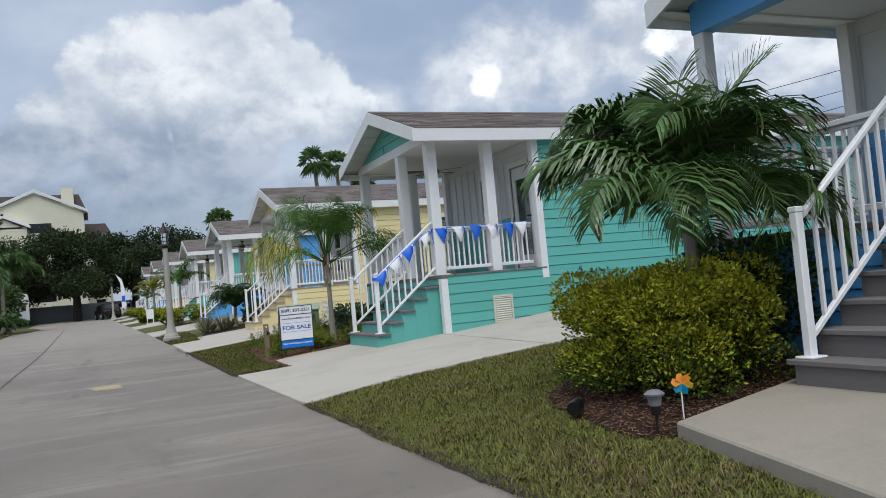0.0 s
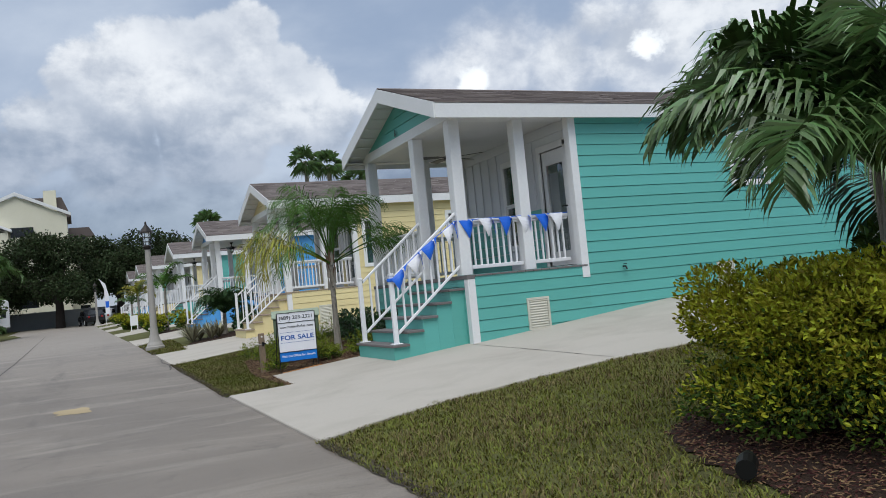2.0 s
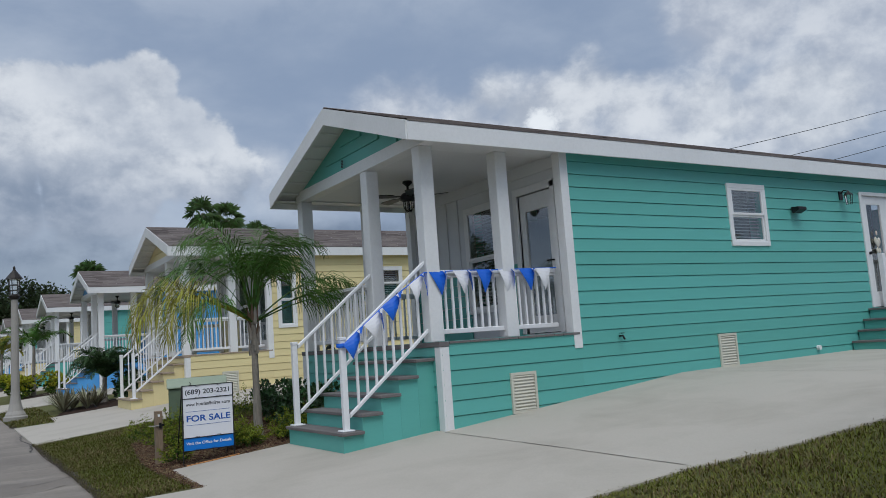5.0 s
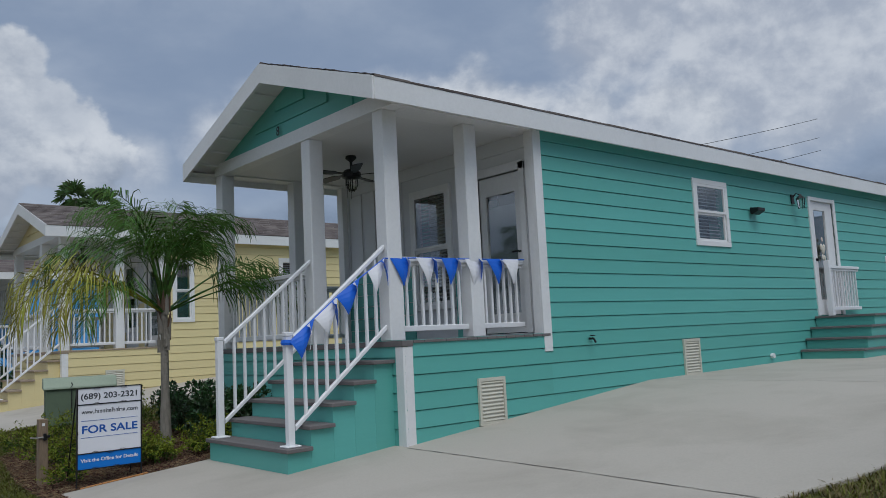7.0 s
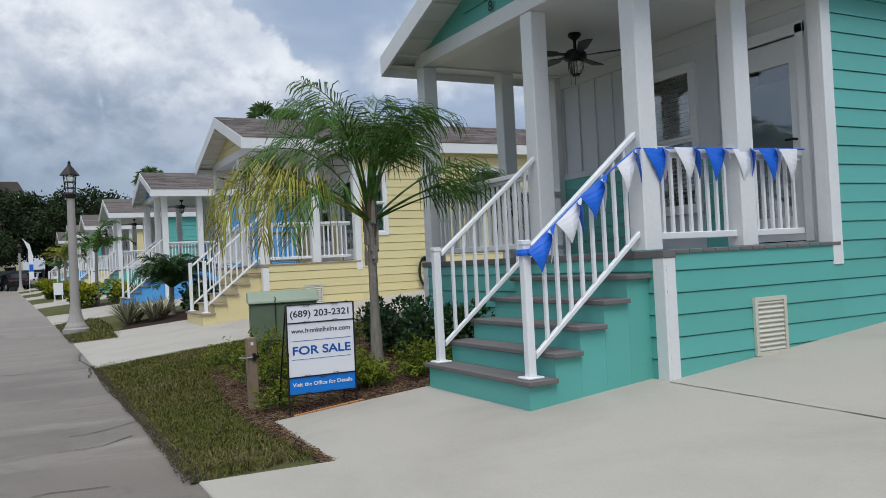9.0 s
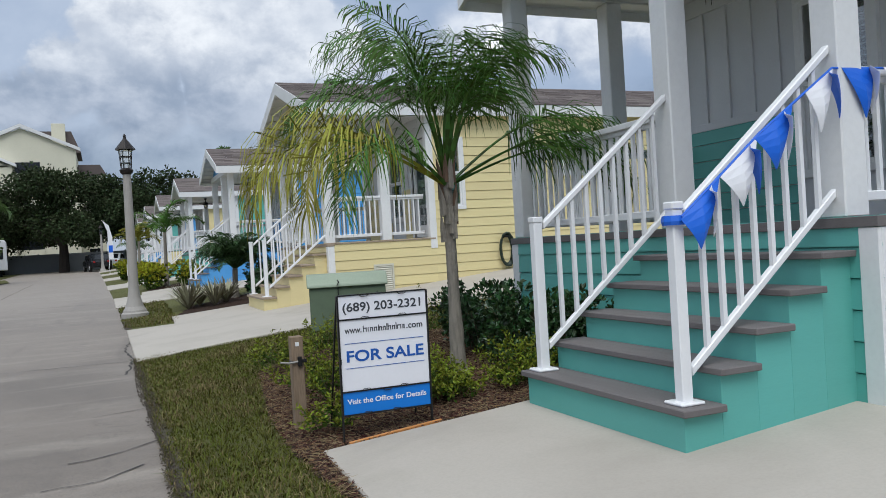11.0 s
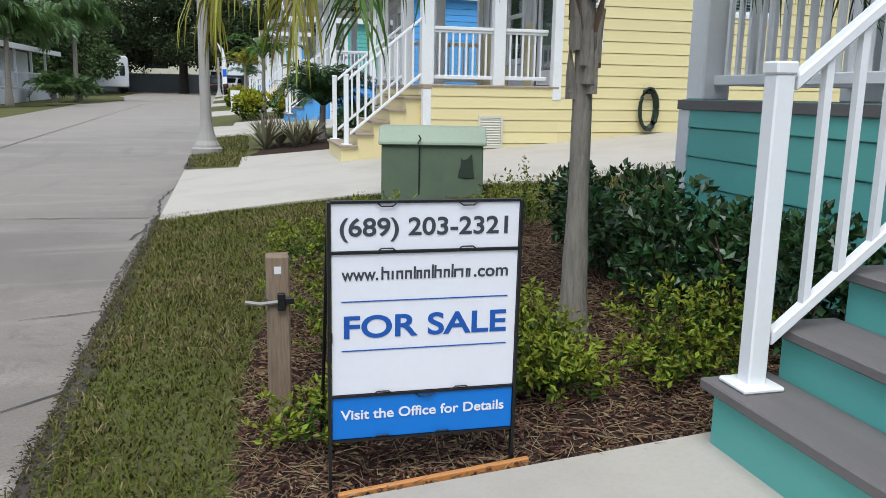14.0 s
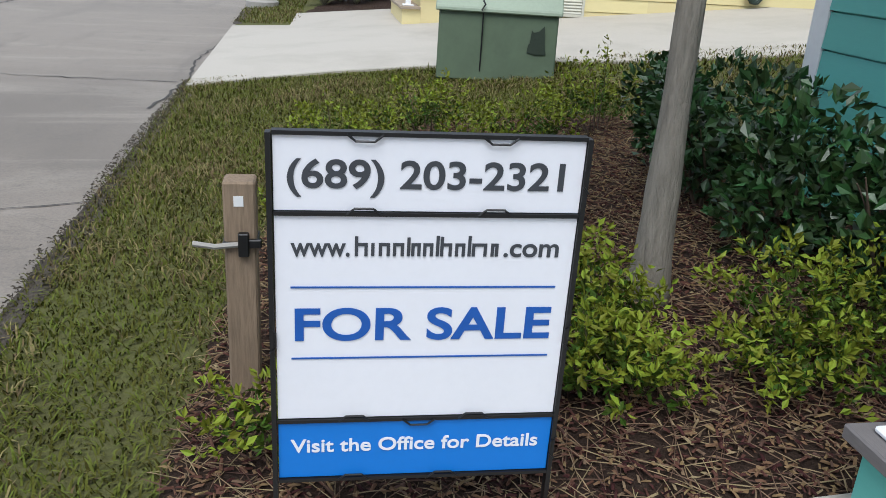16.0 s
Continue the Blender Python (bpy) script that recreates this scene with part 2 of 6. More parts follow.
def tube(bm, path, radii, sides=8, cap=True):
    """A tube along points, with one radius for each."""
    rings = []
    path = [Vector(p) for p in path]
    for i, p in enumerate(path):
        d = (path[min(i + 1, len(path) - 1)] - path[max(i - 1, 0)]).normalized()
        a = d.cross(Vector((0, 0, 1)) if abs(d.z) < 0.9 else Vector((1, 0, 0))).normalized()
        b = d.cross(a)
        r = radii[i] if hasattr(radii, "__len__") else radii
        rings.append([bm.verts.new(p + (a * math.cos(k * math.tau / sides) + b * math.sin(k * math.tau / sides)) * r) for k in range(sides)])
    for lo, hi in zip(rings, rings[1:]):
        for k in range(sides):
            bm.faces.new((lo[k], lo[(k + 1) % sides], hi[(k + 1) % sides], hi[k]))
    if cap:
        bm.faces.new(rings[0][::-1])
        bm.faces.new(rings[-1])
    bmesh.ops.recalc_face_normals(bm, faces=list(bm.faces))


def lathe(bm, profile, sides=12, centre=(0, 0, 0)):
    """Rings of (radius, height) about a vertical axis."""
    cx, cy, cz = centre
    rings = [[bm.verts.new((cx + r * math.cos(k * math.tau / sides), cy + r * math.sin(k * math.tau / sides), cz + h)) for k in range(sides)] for r, h in profile]
    for lo, hi in zip(rings, rings[1:]):
        for k in range(sides):
            bm.faces.new((lo[k], lo[(k + 1) % sides], hi[(k + 1) % sides], hi[k]))
    bm.faces.new(rings[0][::-1])
    bm.faces.new(rings[-1])


def raw_mesh(name, verts, faces, material, smooth=False):
    me = bpy.data.meshes.new(name)
    me.from_pydata(verts, [], faces)
    me.materials.append(material)
    if smooth:
        me.polygons.foreach_set("use_smooth", [True] * len(me.polygons))
    return me


# ---- ground ----
def rise(y):
    """The street climbs a little away from the start."""
    return 0.0115 * min(max(y - 16.0, 0.0), 104.0)


def bend(y):
    """The street leans a little to the west farther on."""
    return -0.012 * max(y - 30.0, 0.0)


def ground_z(x, y):
    u = x - bend(y)
    side = 0.0 if u < 1.42 else 0.09 * min(u - 1.42, 7.6) + 0.01 * min(max(u - 9.02, 0), 6)
    return rise(y) + side



GRASS = surface("lawn_soil", (0.115, 0.12, 0.042), 0.9, gloss=0.15, vary=0.3, stain=0.3, grain=30, blotch=0.7, bump=0.8, bump_size=0.03, dark=(0.06, 0.05, 0.025))


def road_surface():
    m = bpy.data.materials.new("worn_road")
    m.use_nodes = True
    t = m.node_tree
    N, L = node_maker(t), t.links.new
    b = t.nodes["Principled BSDF"]
    b.inputs["Roughness"].default_value = 0.6
    co = N("ShaderNodeTexCoord")

    def layer(scale, stretch, lo, hi, detail=6.0, rough=0.6, warp=0.6):
        mp = N("ShaderNodeMapping", _in={"Scale": stretch})
        L(co.outputs["Object"], mp.inputs[0])
        n = N("ShaderNodeTexNoise", _in={"Scale": scale, "Detail": detail, "Roughness": rough, "Distortion": warp})
        L(mp.outputs[0], n.inputs[0])
        r = N("ShaderNodeMapRange", _in={1: lo, 2: hi})
        L(n.outputs[0], r.inputs[0])
        return r.outputs[0], n.outputs[0]

    def over(base, f, colour):
        n = N("ShaderNodeMix", data_type="RGBA", _in={7: (*colour, 1)})
        L(f, n.inputs[0])
        if isinstance(base, tuple):
            n.inputs[6].default_value = (*base, 1)
        else:
            L(base, n.inputs[6])
        return n.outputs[2]
    c = over((0.228, 0.192, 0.156), layer(0.22, (1, 1, 1), 0.42, 0.68)[0], (0.135, 0.113, 0.091))
    c = over(c, layer(0.8, (0.3, 1.2, 1), 0.52, 0.75, 8.0, 0.65, 1.2)[0], (0.33, 0.287, 0.237))
    c = over(c, layer(0.55, (1.4, 0.25, 1), 0.55, 0.8, 8.0, 0.65, 1.5)[0], (0.085, 0.071, 0.058))
    c = over(c, layer(2.6, (1, 1, 1), 0.56, 0.78, 8.0, 0.7, 1.0)[0], (0.115, 0.098, 0.081))
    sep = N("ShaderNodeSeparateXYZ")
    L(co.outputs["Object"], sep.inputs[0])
    # paler with distance: sky glare at a grazing angle mixed into the colour
    paled = N("ShaderNodeMapRange", _in={1: 19.0, 2: 42.0, 3: 0.0, 4: 0.6})
    L(sep.outputs[1], paled.inputs[0])
    c = over(c, paled.outputs[0], (0.37, 0.325, 0.275))
    grain, raw = layer(70.0, (1, 1, 1), 0.45, 0.9, 4.0, 0.7, 0.0)
    c = over(c, grain, (0.10, 0.092, 0.083))
    L(c, b.inputs["Base Color"])
    bp = N("ShaderNodeBump", _in={"Strength": 0.4, "Distance": 0.006})
    L(raw, bp.inputs["Height"])
    L(bp.outputs[0], b.inputs["Normal"])
    return m


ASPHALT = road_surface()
CONCRETE = surface("pale_concrete", (0.445, 0.408, 0.352), 0.8, vary=0.12, stain=0.3, grain=50, blotch=0.9, bump=0.25, bump_size=0.003, dark=(0.29, 0.26, 0.215))
OLD_CONCRETE = surface("weathered_concrete", (0.33, 0.29, 0.235), 0.85, vary=0.15, stain=0.25, grain=35, blotch=1.5, bump=0.4, bump_size=0.006, dark=(0.2, 0.18, 0.15))
MULCH = surface("brown_mulch", (0.06, 0.038, 0.028), 0.95, gloss=0.15, vary=0.4, stain=0.25, grain=60, blotch=3, bump=1.0, bump_size=0.03)


def sheet(name, xs, ys, height, material, kind="structure", label="", follow=True):
    """A surface over the lines xs (counted from the street's lean) and ys."""
    verts = [(x + (bend(y) if follow else 0), y, height(x + (bend(y) if follow else 0), y)) for y in ys for x in xs]
    n = len(xs)
    faces = [(j * n + i, j * n + i + 1, (j + 1) * n + i + 1, (j + 1) * n + i) for j in range(len(ys) - 1) for i in range(n - 1)]
    return tagged(new(name, raw_mesh(name, verts, faces, material)), label, "ground", "", kind)


FAR = [-3000, -1000, -300, -120, -60, -30]
YS = FAR + list(range(-20, 5, 2)) + [5, 6, 7, 8, 9] + list(range(10, 125, 2)) + [130, 160, 250, 500, 1000, 3000]
sheet("ground", [-3000, -800, -200, -80, -40, -20, -12, -7.5, -5.2, -5.19, 1.42, 1.425, 2.22, 3, 5, 7, 9.02, 12, 15.02, 25, 60, 200, 800, 3000], YS,
      lambda x, y: ground_z(x, y) - (0.03 if -5.195 < x - bend(y) < 1.422 and y < 96.5 else -0.0), GRASS, label="mown green lawn over the flat lots")
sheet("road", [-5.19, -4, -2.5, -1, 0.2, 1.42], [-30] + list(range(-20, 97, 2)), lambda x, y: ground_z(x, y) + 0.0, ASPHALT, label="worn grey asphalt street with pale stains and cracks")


def slab(name, outline, lift, material, label, thick=0.14, step=0.6):
    """A concrete slab over a plan outline that follows the slope of the lot."""
    bm = bmesh.new()
    face = bm.faces.new([bm.verts.new((x, y, 0)) for x, y in outline])
    lo, hi = min(p[0] for p in outline), max(p[0] for p in outline)
    for cut in (1.42, 9.02, 15.02):
        if lo < cut < hi:
            bmesh.ops.bisect_plane(bm, geom=list(bm.verts) + list(bm.edges) + list(bm.faces), plane_co=(cut + bend(outline[0][1]), 0, 0), plane_no=(1, 0, 0))
    top = bmesh.ops.extrude_face_region(bm, geom=list(bm.faces))
    up = [v for v in top["geom"] if isinstance(v, bmesh.types.BMVert)]
    raised = set(up)
    for v in bm.verts:
        v.co.z = ground_z(v.co.x, v.co.y) + lift - (0 if v in raised else thick)
    bmesh.ops.recalc_face_normals(bm, faces=list(bm.faces))
    ob = new(name, mesh_of(bm, name, material, 0.012))
    return tagged(ob, label, "driveway", "driveways", "structure")


# ---- houses ----
DECK, EAVE, WIDE, LONG, PORCH = 1.39, 3.83, 4.2, 14.3, 2.17
HOUSE_X, HOUSE_Y = 4.98, 13.92
COURSE = 0.178
PLANK_MESH = {}


def plank_mesh(length, material):
    """One lap-siding board along x, thick at its lower edge."""
    key = (round(length, 3), material.name)
    if key not in PLANK_MESH:
        bm = bmesh.new()
        prism(bm, [(0.0, 0.0), (-0.026, 0.0), (-0.026, 0.006), (-0.016, COURSE - 0.009), (0.0, COURSE - 0.009)], "x", 0, length)
        PLANK_MESH[key] = mesh_of(bm, "plank", material)
    return PLANK_MESH[key]


def siding(parent, frame_m, length, z0, z1, holes, material, apart, top=None):
    """Courses of lap siding in the frame frame_m (x along the wall, -y outwards). holes: (a, b, z0, z1). top(x0, x1, z): clipped span for gables."""
    joined = bmesh.new()
    k = 0
    while z0 + k * COURSE < z1 - 0.02:
        z = z0 + k * COURSE
        k += 1
        spans = [(0.0, length)] if top is None else [top(z)]
        for a, b, h0, h1 in holes:
            if z + COURSE * 0.5 > h0 and z + COURSE * 0.5 < h1:
                spans = [s for x0, x1 in spans for s in ((x0, min(a, x1)), (max(b, x0), x1)) if s[1] - s[0] > 0.02]
        for x0, x1 in spans:
            if x1 - x0 < 0.03:
                continue
            if apart:
                part("plank", plank_mesh(x1 - x0, material), None, parent, at=frame_m @ Matrix.Translation((x0, 0, z)))
            else:
                me = plank_mesh(x1 - x0, material)
                before = len(joined.verts)
                joined.from_mesh(me)
                joined.verts.ensure_lookup_table()
                mm = frame_m @ Matrix.Translation((x0, 0, z))
                for v in joined.verts[before:]:
                    v.co = mm @ v.co
    if apart:
        joined.free()
    else:
        tagged(part("planks", joined, material, parent), kind="stuff")


def baluster_mesh(height, size=0.027):
    key = ("baluster", round(height, 3), size)
    if key not in PLANK_MESH:
        bm = bmesh.new()
        box(bm, -size / 2, size / 2, -size / 2, size / 2, 0, height)
        PLANK_MESH[key] = mesh_of(bm, "baluster", VINYL)
    return PLANK_MESH[key]


def railing(parent, a, b, z, gap=0.104):
    """A level rail from plan point a to b on a deck at height z."""
    r = part("railing", bmesh.new(), VINYL, parent)
    a, b = Vector(a), Vector(b)
    d = b - a
    m = Matrix.Translation((a.x, a.y, z)) @ Matrix.Rotation(math.atan2(d.y, d.x), 4, "Z")
    length = d.length
    bm = bmesh.new()
    box(bm, 0, length, -0.045, 0.045, 0.83, 0.88)
    box(bm, 0, length, -0.022, 0.022, 0.79, 0.83)
    bm2 = bmesh.new()
    box(bm2, 0, length, -0.025, 0.025, 0.09, 0.15)
    for nm, q in (("top_rail", bm), ("bottom_rail", bm2)):
        part(nm, q, VINYL, r, bevel=0.006, at=m)
    n = max(2, round(length / gap))
    for i in range(1, n):
        part("baluster", baluster_mesh(0.66), None, r, at=m @ Matrix.Translation((i * length / n, 0, 0.14)))
    return r


def stair_rail(parent, u0, u1, v, z0, z1):
    """A sloped rail from a newel at u0 up to u1."""
    r = part("stair_railing", bmesh.new(), VINYL, parent)
    bm = bmesh.new()
    box(bm, u0 - 0.034, u0 + 0.034, v - 0.034, v + 0.034, z0, z0 + 1.02)
    box(bm, u0 - 0.039, u0 + 0.039, v - 0.039, v + 0.039, z0 + 1.02, z0 + 1.06)
    box(bm, u0 - 0.076, u0 + 0.076, v - 0.076, v + 0.076, z0, z0 + 0.018)
    part("newel_post", bm, VINYL, r, bevel=0.006)
    rise_per = (z1 - z0) / (u1 - u0)

    def sloped(lift, deep, half):
        q = bmesh.new()
        lo, hi = z0 + lift + rise_per * 0.05, z1 + lift
        prism(q, [(u0 + 0.05, lo), (u1, hi), (u1, hi + deep), (u0 + 0.05, lo + deep)], "y", v - half, v + half)
        return q
    part("top_rail", sloped(0.93, 0.05, 0.026), VINYL, r, bevel=0.006)
    part("bottom_rail", sloped(0.10, 0.05, 0.02), VINYL, r, bevel=0.005)
    n = max(8, round((u1 - u0) / 0.125))
    for i in range(1, n):
        u = u0 + 0.05 + (u1 - u0 - 0.05) * i / n
        part("baluster", baluster_mesh(0.79), None, r, at=(u, v, z0 + rise_per * (u - u0) + 0.14))


def window(parent, m, w, h, blinds=True, split=0.5):
    """A sash window in frame m: x along the wall, -y outwards, from its lower left corner."""
    win = part("window", bmesh.new(), WHITE, parent, "white-framed sash window", at=m)
    q = bmesh.new()
    t = 0.075
    for d in ((-t, w + t, -0.045, 0.01, -t, 0), (-t, w + t, -0.045, 0.01, h, h + t), (-t, 0, -0.045, 0.01, 0, h), (w, w + t, -0.045, 0.01, 0, h)):
        box(q, *d)
    part("window_frame", q, WHITE, win, bevel=0.004)
    q = bmesh.new()
    s = 0.035
    for z0, z1, y in ((0, h * split, 0.0), (h * split, h, -0.02)):
        for d in ((0, w, y - 0.02, y + 0.012, z0, z0 + s), (0, w, y - 0.02, y + 0.012, z1 - s, z1), (0, s, y - 0.02, y + 0.012, z0 + s, z1 - s), (w - s, w, y - 0.02, y + 0.012, z0 + s, z1 - s)):
            box(q, *d)
    part("sash", q, WHITE, win)
    for z0, z1, y in ((0, h * split, 0.0), (h * split, h, -0.02)):
        p = box_part("pane", (s, w - s, y - 0.006, y, z0 + s, z1 - s), PANE, win, bevel=0)
        p.visible_shadow = False
    if blinds:
        q = bmesh.new()
        n = int(h / 0.055)
        for i in range(n):
            z = h - 0.05 - i * 0.052
            if z > 0.04:
                prism(q, [(0.05, z), (0.085, z + 0.022), (0.087, z + 0.02), (0.052, z - 0.002)], "x", 0.03, w - 0.03)
        part("blind", q, BLIND, win, "grey slatted blind")
    box_part("interior", (-0.05, w + 0.05, 0.30, 0.32, -0.1, h + 0.1), DARK, win, "dark room behind the glass", bevel=0)


def wall_box(name, parent, m, length, z0, z1, thick, holes, material):
    """A wall core with openings cut through it, in frame m (x along, outwards -y, so it fills y from 0 to thick)."""
    q = bmesh.new()
    xs = sorted({0, length, *[v for h in holes for v in h[:2]]})
    for a, b in zip(xs, xs[1:]):
        cuts = sorted((h[2], h[3]) for h in holes if h[0] <= a + 1e-6 and h[1] >= b - 1e-6)
        z = z0
        for c0, c1 in cuts:
            if c0 > z:
                box(q, a, b, 0, thick, z, c0)
            z = c1
        if z1 > z:
            box(q, a, b, 0, thick, z, z1)
    bmesh.ops.remove_doubles(q, verts=list(q.verts), dist=0.0005)
    return part(name, q, material, parent, at=m)


def lap_side(house, m, colour, apart, holes, length, z0, z1, name):
    wall = wall_box(name, house, m, length, z0, z1, 0.12, holes, colour)
    siding(wall, Matrix.Identity(4), length, z0, z1, holes, colour, apart)
    return wall


def house(k, at, colour, tone, near, deck_mat, beam=0.17, steps=5, run=0.248, stair_mat=None, slim=0.19, drop=0.0, stair=0.17):
    h = thing("cottage", at, tone + " clapboard park cottage with white trim and a raised porch", "house", "row of cottages")
    apart = near > 1
    I = Matrix.Identity(4)
    eave = EAVE - drop
    ridge_v, ridge_z = WIDE / 2, 4.81 - drop
    slope = (ridge_z - (4.02 - drop)) / (WIDE / 2 + 0.2)
    # right-hand long wall, facing the drive
    holes = [(5.52 - PORCH, 6.31 - PORCH, 2.63, 3.48), (9.16 - PORCH, 10.06 - PORCH, 1.46, 3.5)]
    if k == 2:
        holes = [(0.25, 0.62, 2.0, 3.3), (3.0, 3.8, 2.62, 3.4)]
    side = lap_side(h, Matrix.Translation((PORCH, 0, 0)), colour, apart, holes, LONG - PORCH, -0.2, eave + 0.06, "wall_side")
    for i, (a, b, z0, z1) in enumerate(holes):
        if i == 1 and k != 2:
            continue
        window(h, Matrix.Translation((PORCH + a, 0, z0)), b - a, z1 - z0, blinds=(k != 2 or i == 1))
    lap_side(h, I, colour, apart, [], PORCH, -0.2, DECK - 0.06, "porch_skirt_side")
    # left-hand long wall and rear
    back = Matrix.Translation((LONG, WIDE, 0)) @ Matrix.Rotation(math.pi, 4, "Z")
    lap_side(h, back, colour, False, [], LONG - PORCH, -0.2, eave + 0.06, "wall_side")
    lap_side(h, Matrix.Translation((PORCH, WIDE, 0)) @ Matrix.Rotation(math.pi, 4, "Z"), colour, False, [], PORCH, -0.2, DECK - 0.06, "porch_skirt_side")
    box_part("wall_rear", (LONG - 0.12, LONG, 0.13, WIDE - 0.13, -0.2, eave), colour, h)
    # front skirt, facing the street
    front = Matrix.Translation((0, WIDE, 0)) @ Matrix.Rotation(-math.pi / 2, 4, "Z")
    lap_side(h, front, colour, apart, [], WIDE, -0.2, DECK - 0.06, "porch_skirt_front")
    # porch front wall: boards and battens over a lap-sided dado
    fw = Matrix.Translation((PORCH, WIDE - 0.12, 0)) @ Matrix.Rotation(-math.pi / 2, 4, "Z")
    fl = WIDE - 0.24
    wh = [(1.68, 2.4, 1.86, 3.4), (3.0, 3.76, DECK + 0.02, 3.42)]
    wall = wall_box("wall_front", h, fw, fl, DECK, eave + 0.05, 0.12, wh, BATTEN)
    x = 0.0
    while x < fl:
        if not any(a - 0.1 < x < b + 0.1 for a, b, _, _ in wh):
            box_part("batten", (x, x + 0.045, -0.022, 0, 2.5, eave - 0.16), BATTEN, wall, bevel=0.003)
        x += 0.34
    box_part("rail_trim", (0, 1.6, -0.03, 0, 2.42, 2.5), BATTEN, wall)
    siding(wall, I, 1.6, DECK, 2.42, [], colour, apart)
    siding(wall, Matrix.Translation((2.5, 0, 0)), 0.5, DECK, 2.42, [], colour, apart)
    box_part("frieze", (0, fl, -0.025, 0, eave - 0.16, eave + 0.018), BATTEN, wall)
    window(h, fw @ Matrix.Translation((1.68, 0.0, 1.86)), 0.72, 1.54)
    d = part("front_door", bmesh.new(), WHITE, h, "white door with a tall glass light", at=fw @ Matrix.Translation((3.0, 0, DECK + 0.02)))
    q = bmesh.new()
    for b_ in ((-0.09, 0, -0.03, 0.1, 0, 2.1), (0.76, 0.85, -0.03, 0.1, 0, 2.1), (-0.09, 0.85, -0.03, 0.1, 2.01, 2.12)):
        box(q, *b_)
    part("door_frame", q, WHITE, d, bevel=0.004)
    q = bmesh.new()
    for b_ in ((0.005, 0.12, 0.02, 0.065, 0.01, 2.0), (0.64, 0.755, 0.02, 0.065, 0.01, 2.0), (0.12, 0.64, 0.02, 0.065, 0.01, 0.25), (0.12, 0.64, 0.02, 0.065, 1.76, 2.0)):
        box(q, *b_)
    part("door_leaf", q, WHITE, d)
    box_part("pane", (0.12, 0.64, 0.04, 0.047, 0.25, 1.76), PANE, d, bevel=0).visible_shadow = False
    # sheer added behind the pane; its grey also stands in for the glass's reflection
    box_part("curtain", (0.1, 0.66, 0.075, 0.085, 0.2, 1.62), BLIND, d, "pale grey sheer behind the door glass", bevel=0)
    box_part("interior", (0, 0.76, 0.35, 0.37, 0, 2.1), DARK, d, bevel=0)
    q = bmesh.new()
    tube(q, [(0.69, 0.02, 1.0), (0.69, -0.03, 1.0), (0.6, -0.035, 1.0)], 0.012, 8)
    part("door_handle", q, BLACK, d)
    # deck boards
    deck = box_part("deck", (0.02, PORCH, 0.02, WIDE - 0.02, DECK - 0.16, DECK - 0.03), colour, h)
    n = 15
    for i in range(n):
        u = -0.035 + i * (PORCH + 0.035) / n
        box_part("deck_board", (u, u + (PORCH + 0.035) / n - 0.006, -0.035, WIDE + 0.035, DECK - 0.03 if i else DECK - 0.06, DECK), deck_mat, deck, bevel=0.003)
    # corner and wall trims
    for dims in ((0, 0.1, -0.028, 0.0, -0.2, DECK - 0.062), (-0.028, 0.0, -0.028, 0.1, -0.2, DECK - 0.062), (0, 0.1, WIDE, WIDE + 0.028, -0.2, DECK - 0.062), (-0.028, 0, WIDE - 0.1, WIDE + 0.028, -0.2, DECK - 0.062),
                 (PORCH - 0.11, PORCH + 0.03, -0.03, 0.0, 1.18, eave), (PORCH - 0.11, PORCH, 0.0, 0.12, DECK, eave), (PORCH - 0.11, PORCH + 0.03, WIDE, WIDE + 0.03, 1.18, eave), (PORCH - 0.11, PORCH, WIDE - 0.12, WIDE, DECK, eave),
                 (LONG - 0.1, LONG + 0.02, -0.028, 0.0, -0.2, eave)):
        box_part("corner_trim", dims, WHITE, h)
    # porch posts
    for u, v in ((0.0, 0.19), (0.0, 1.66), (0.0, WIDE - 0.19), (1.15, 0.19), (1.15, WIDE - 0.19)) if k else ((0.0, 0.19), (0.0, WIDE - 0.19)):
        box_part("post", (u, u + slim, v if v < 3 else v + 0.19 - slim, v + slim if v < 3 else v + 0.19, DECK, eave), WHITE, h, bevel=0.01)
    for a, b in (((0.19, 0.285), (1.15, 0.285)), ((1.34, 0.285), (PORCH - 0.11, 0.285)), ((0.19, WIDE - 0.095), (1.15, WIDE - 0.095)), ((1.34, WIDE - 0.095), (PORCH - 0.11, WIDE - 0.095)), ((0.095, 1.85), (0.095, WIDE - 0.19))):
        railing(h, a, b, DECK)
    # porch ceiling and beams
    box_part("porch_ceiling", (0.171, PORCH - 0.001, 0.381, WIDE - 0.19, eave + 0.02, eave + 0.06), CEIL, h)
    for dims in ((0.171, PORCH, 0.0, 0.38, eave, eave + 0.12), (0.171, PORCH, WIDE - 0.19, WIDE, eave, eave + 0.12)):
        box_part("porch_beam", dims, WHITE, h)
    box_part("front_beam", (-0.015, 0.17, 0.001, WIDE - 0.001, eave + 0.17 - beam, eave + 0.17), WHITE if beam < 0.2 else colour, h)
    # gable
    q = bmesh.new()
    prism(q, [(0.0, eave + 0.15), (WIDE, eave + 0.15), (WIDE / 2, ridge_z - 0.09)], "x", 0.02, 0.12)
    gable = part("gable_wall", q, colour, h)
    fgm = Matrix.Translation((0.02, WIDE, 0)) @ Matrix.Rotation(-math.pi / 2, 4, "Z")

    def clip(z):
        inset = max(0.0, (z + COURSE - (eave + 0.1)) / slope)
        return (inset, WIDE - inset)
    siding(gable, fgm, WIDE, eave + 0.17, ridge_z - 0.1, [], colour, apart, top=clip)
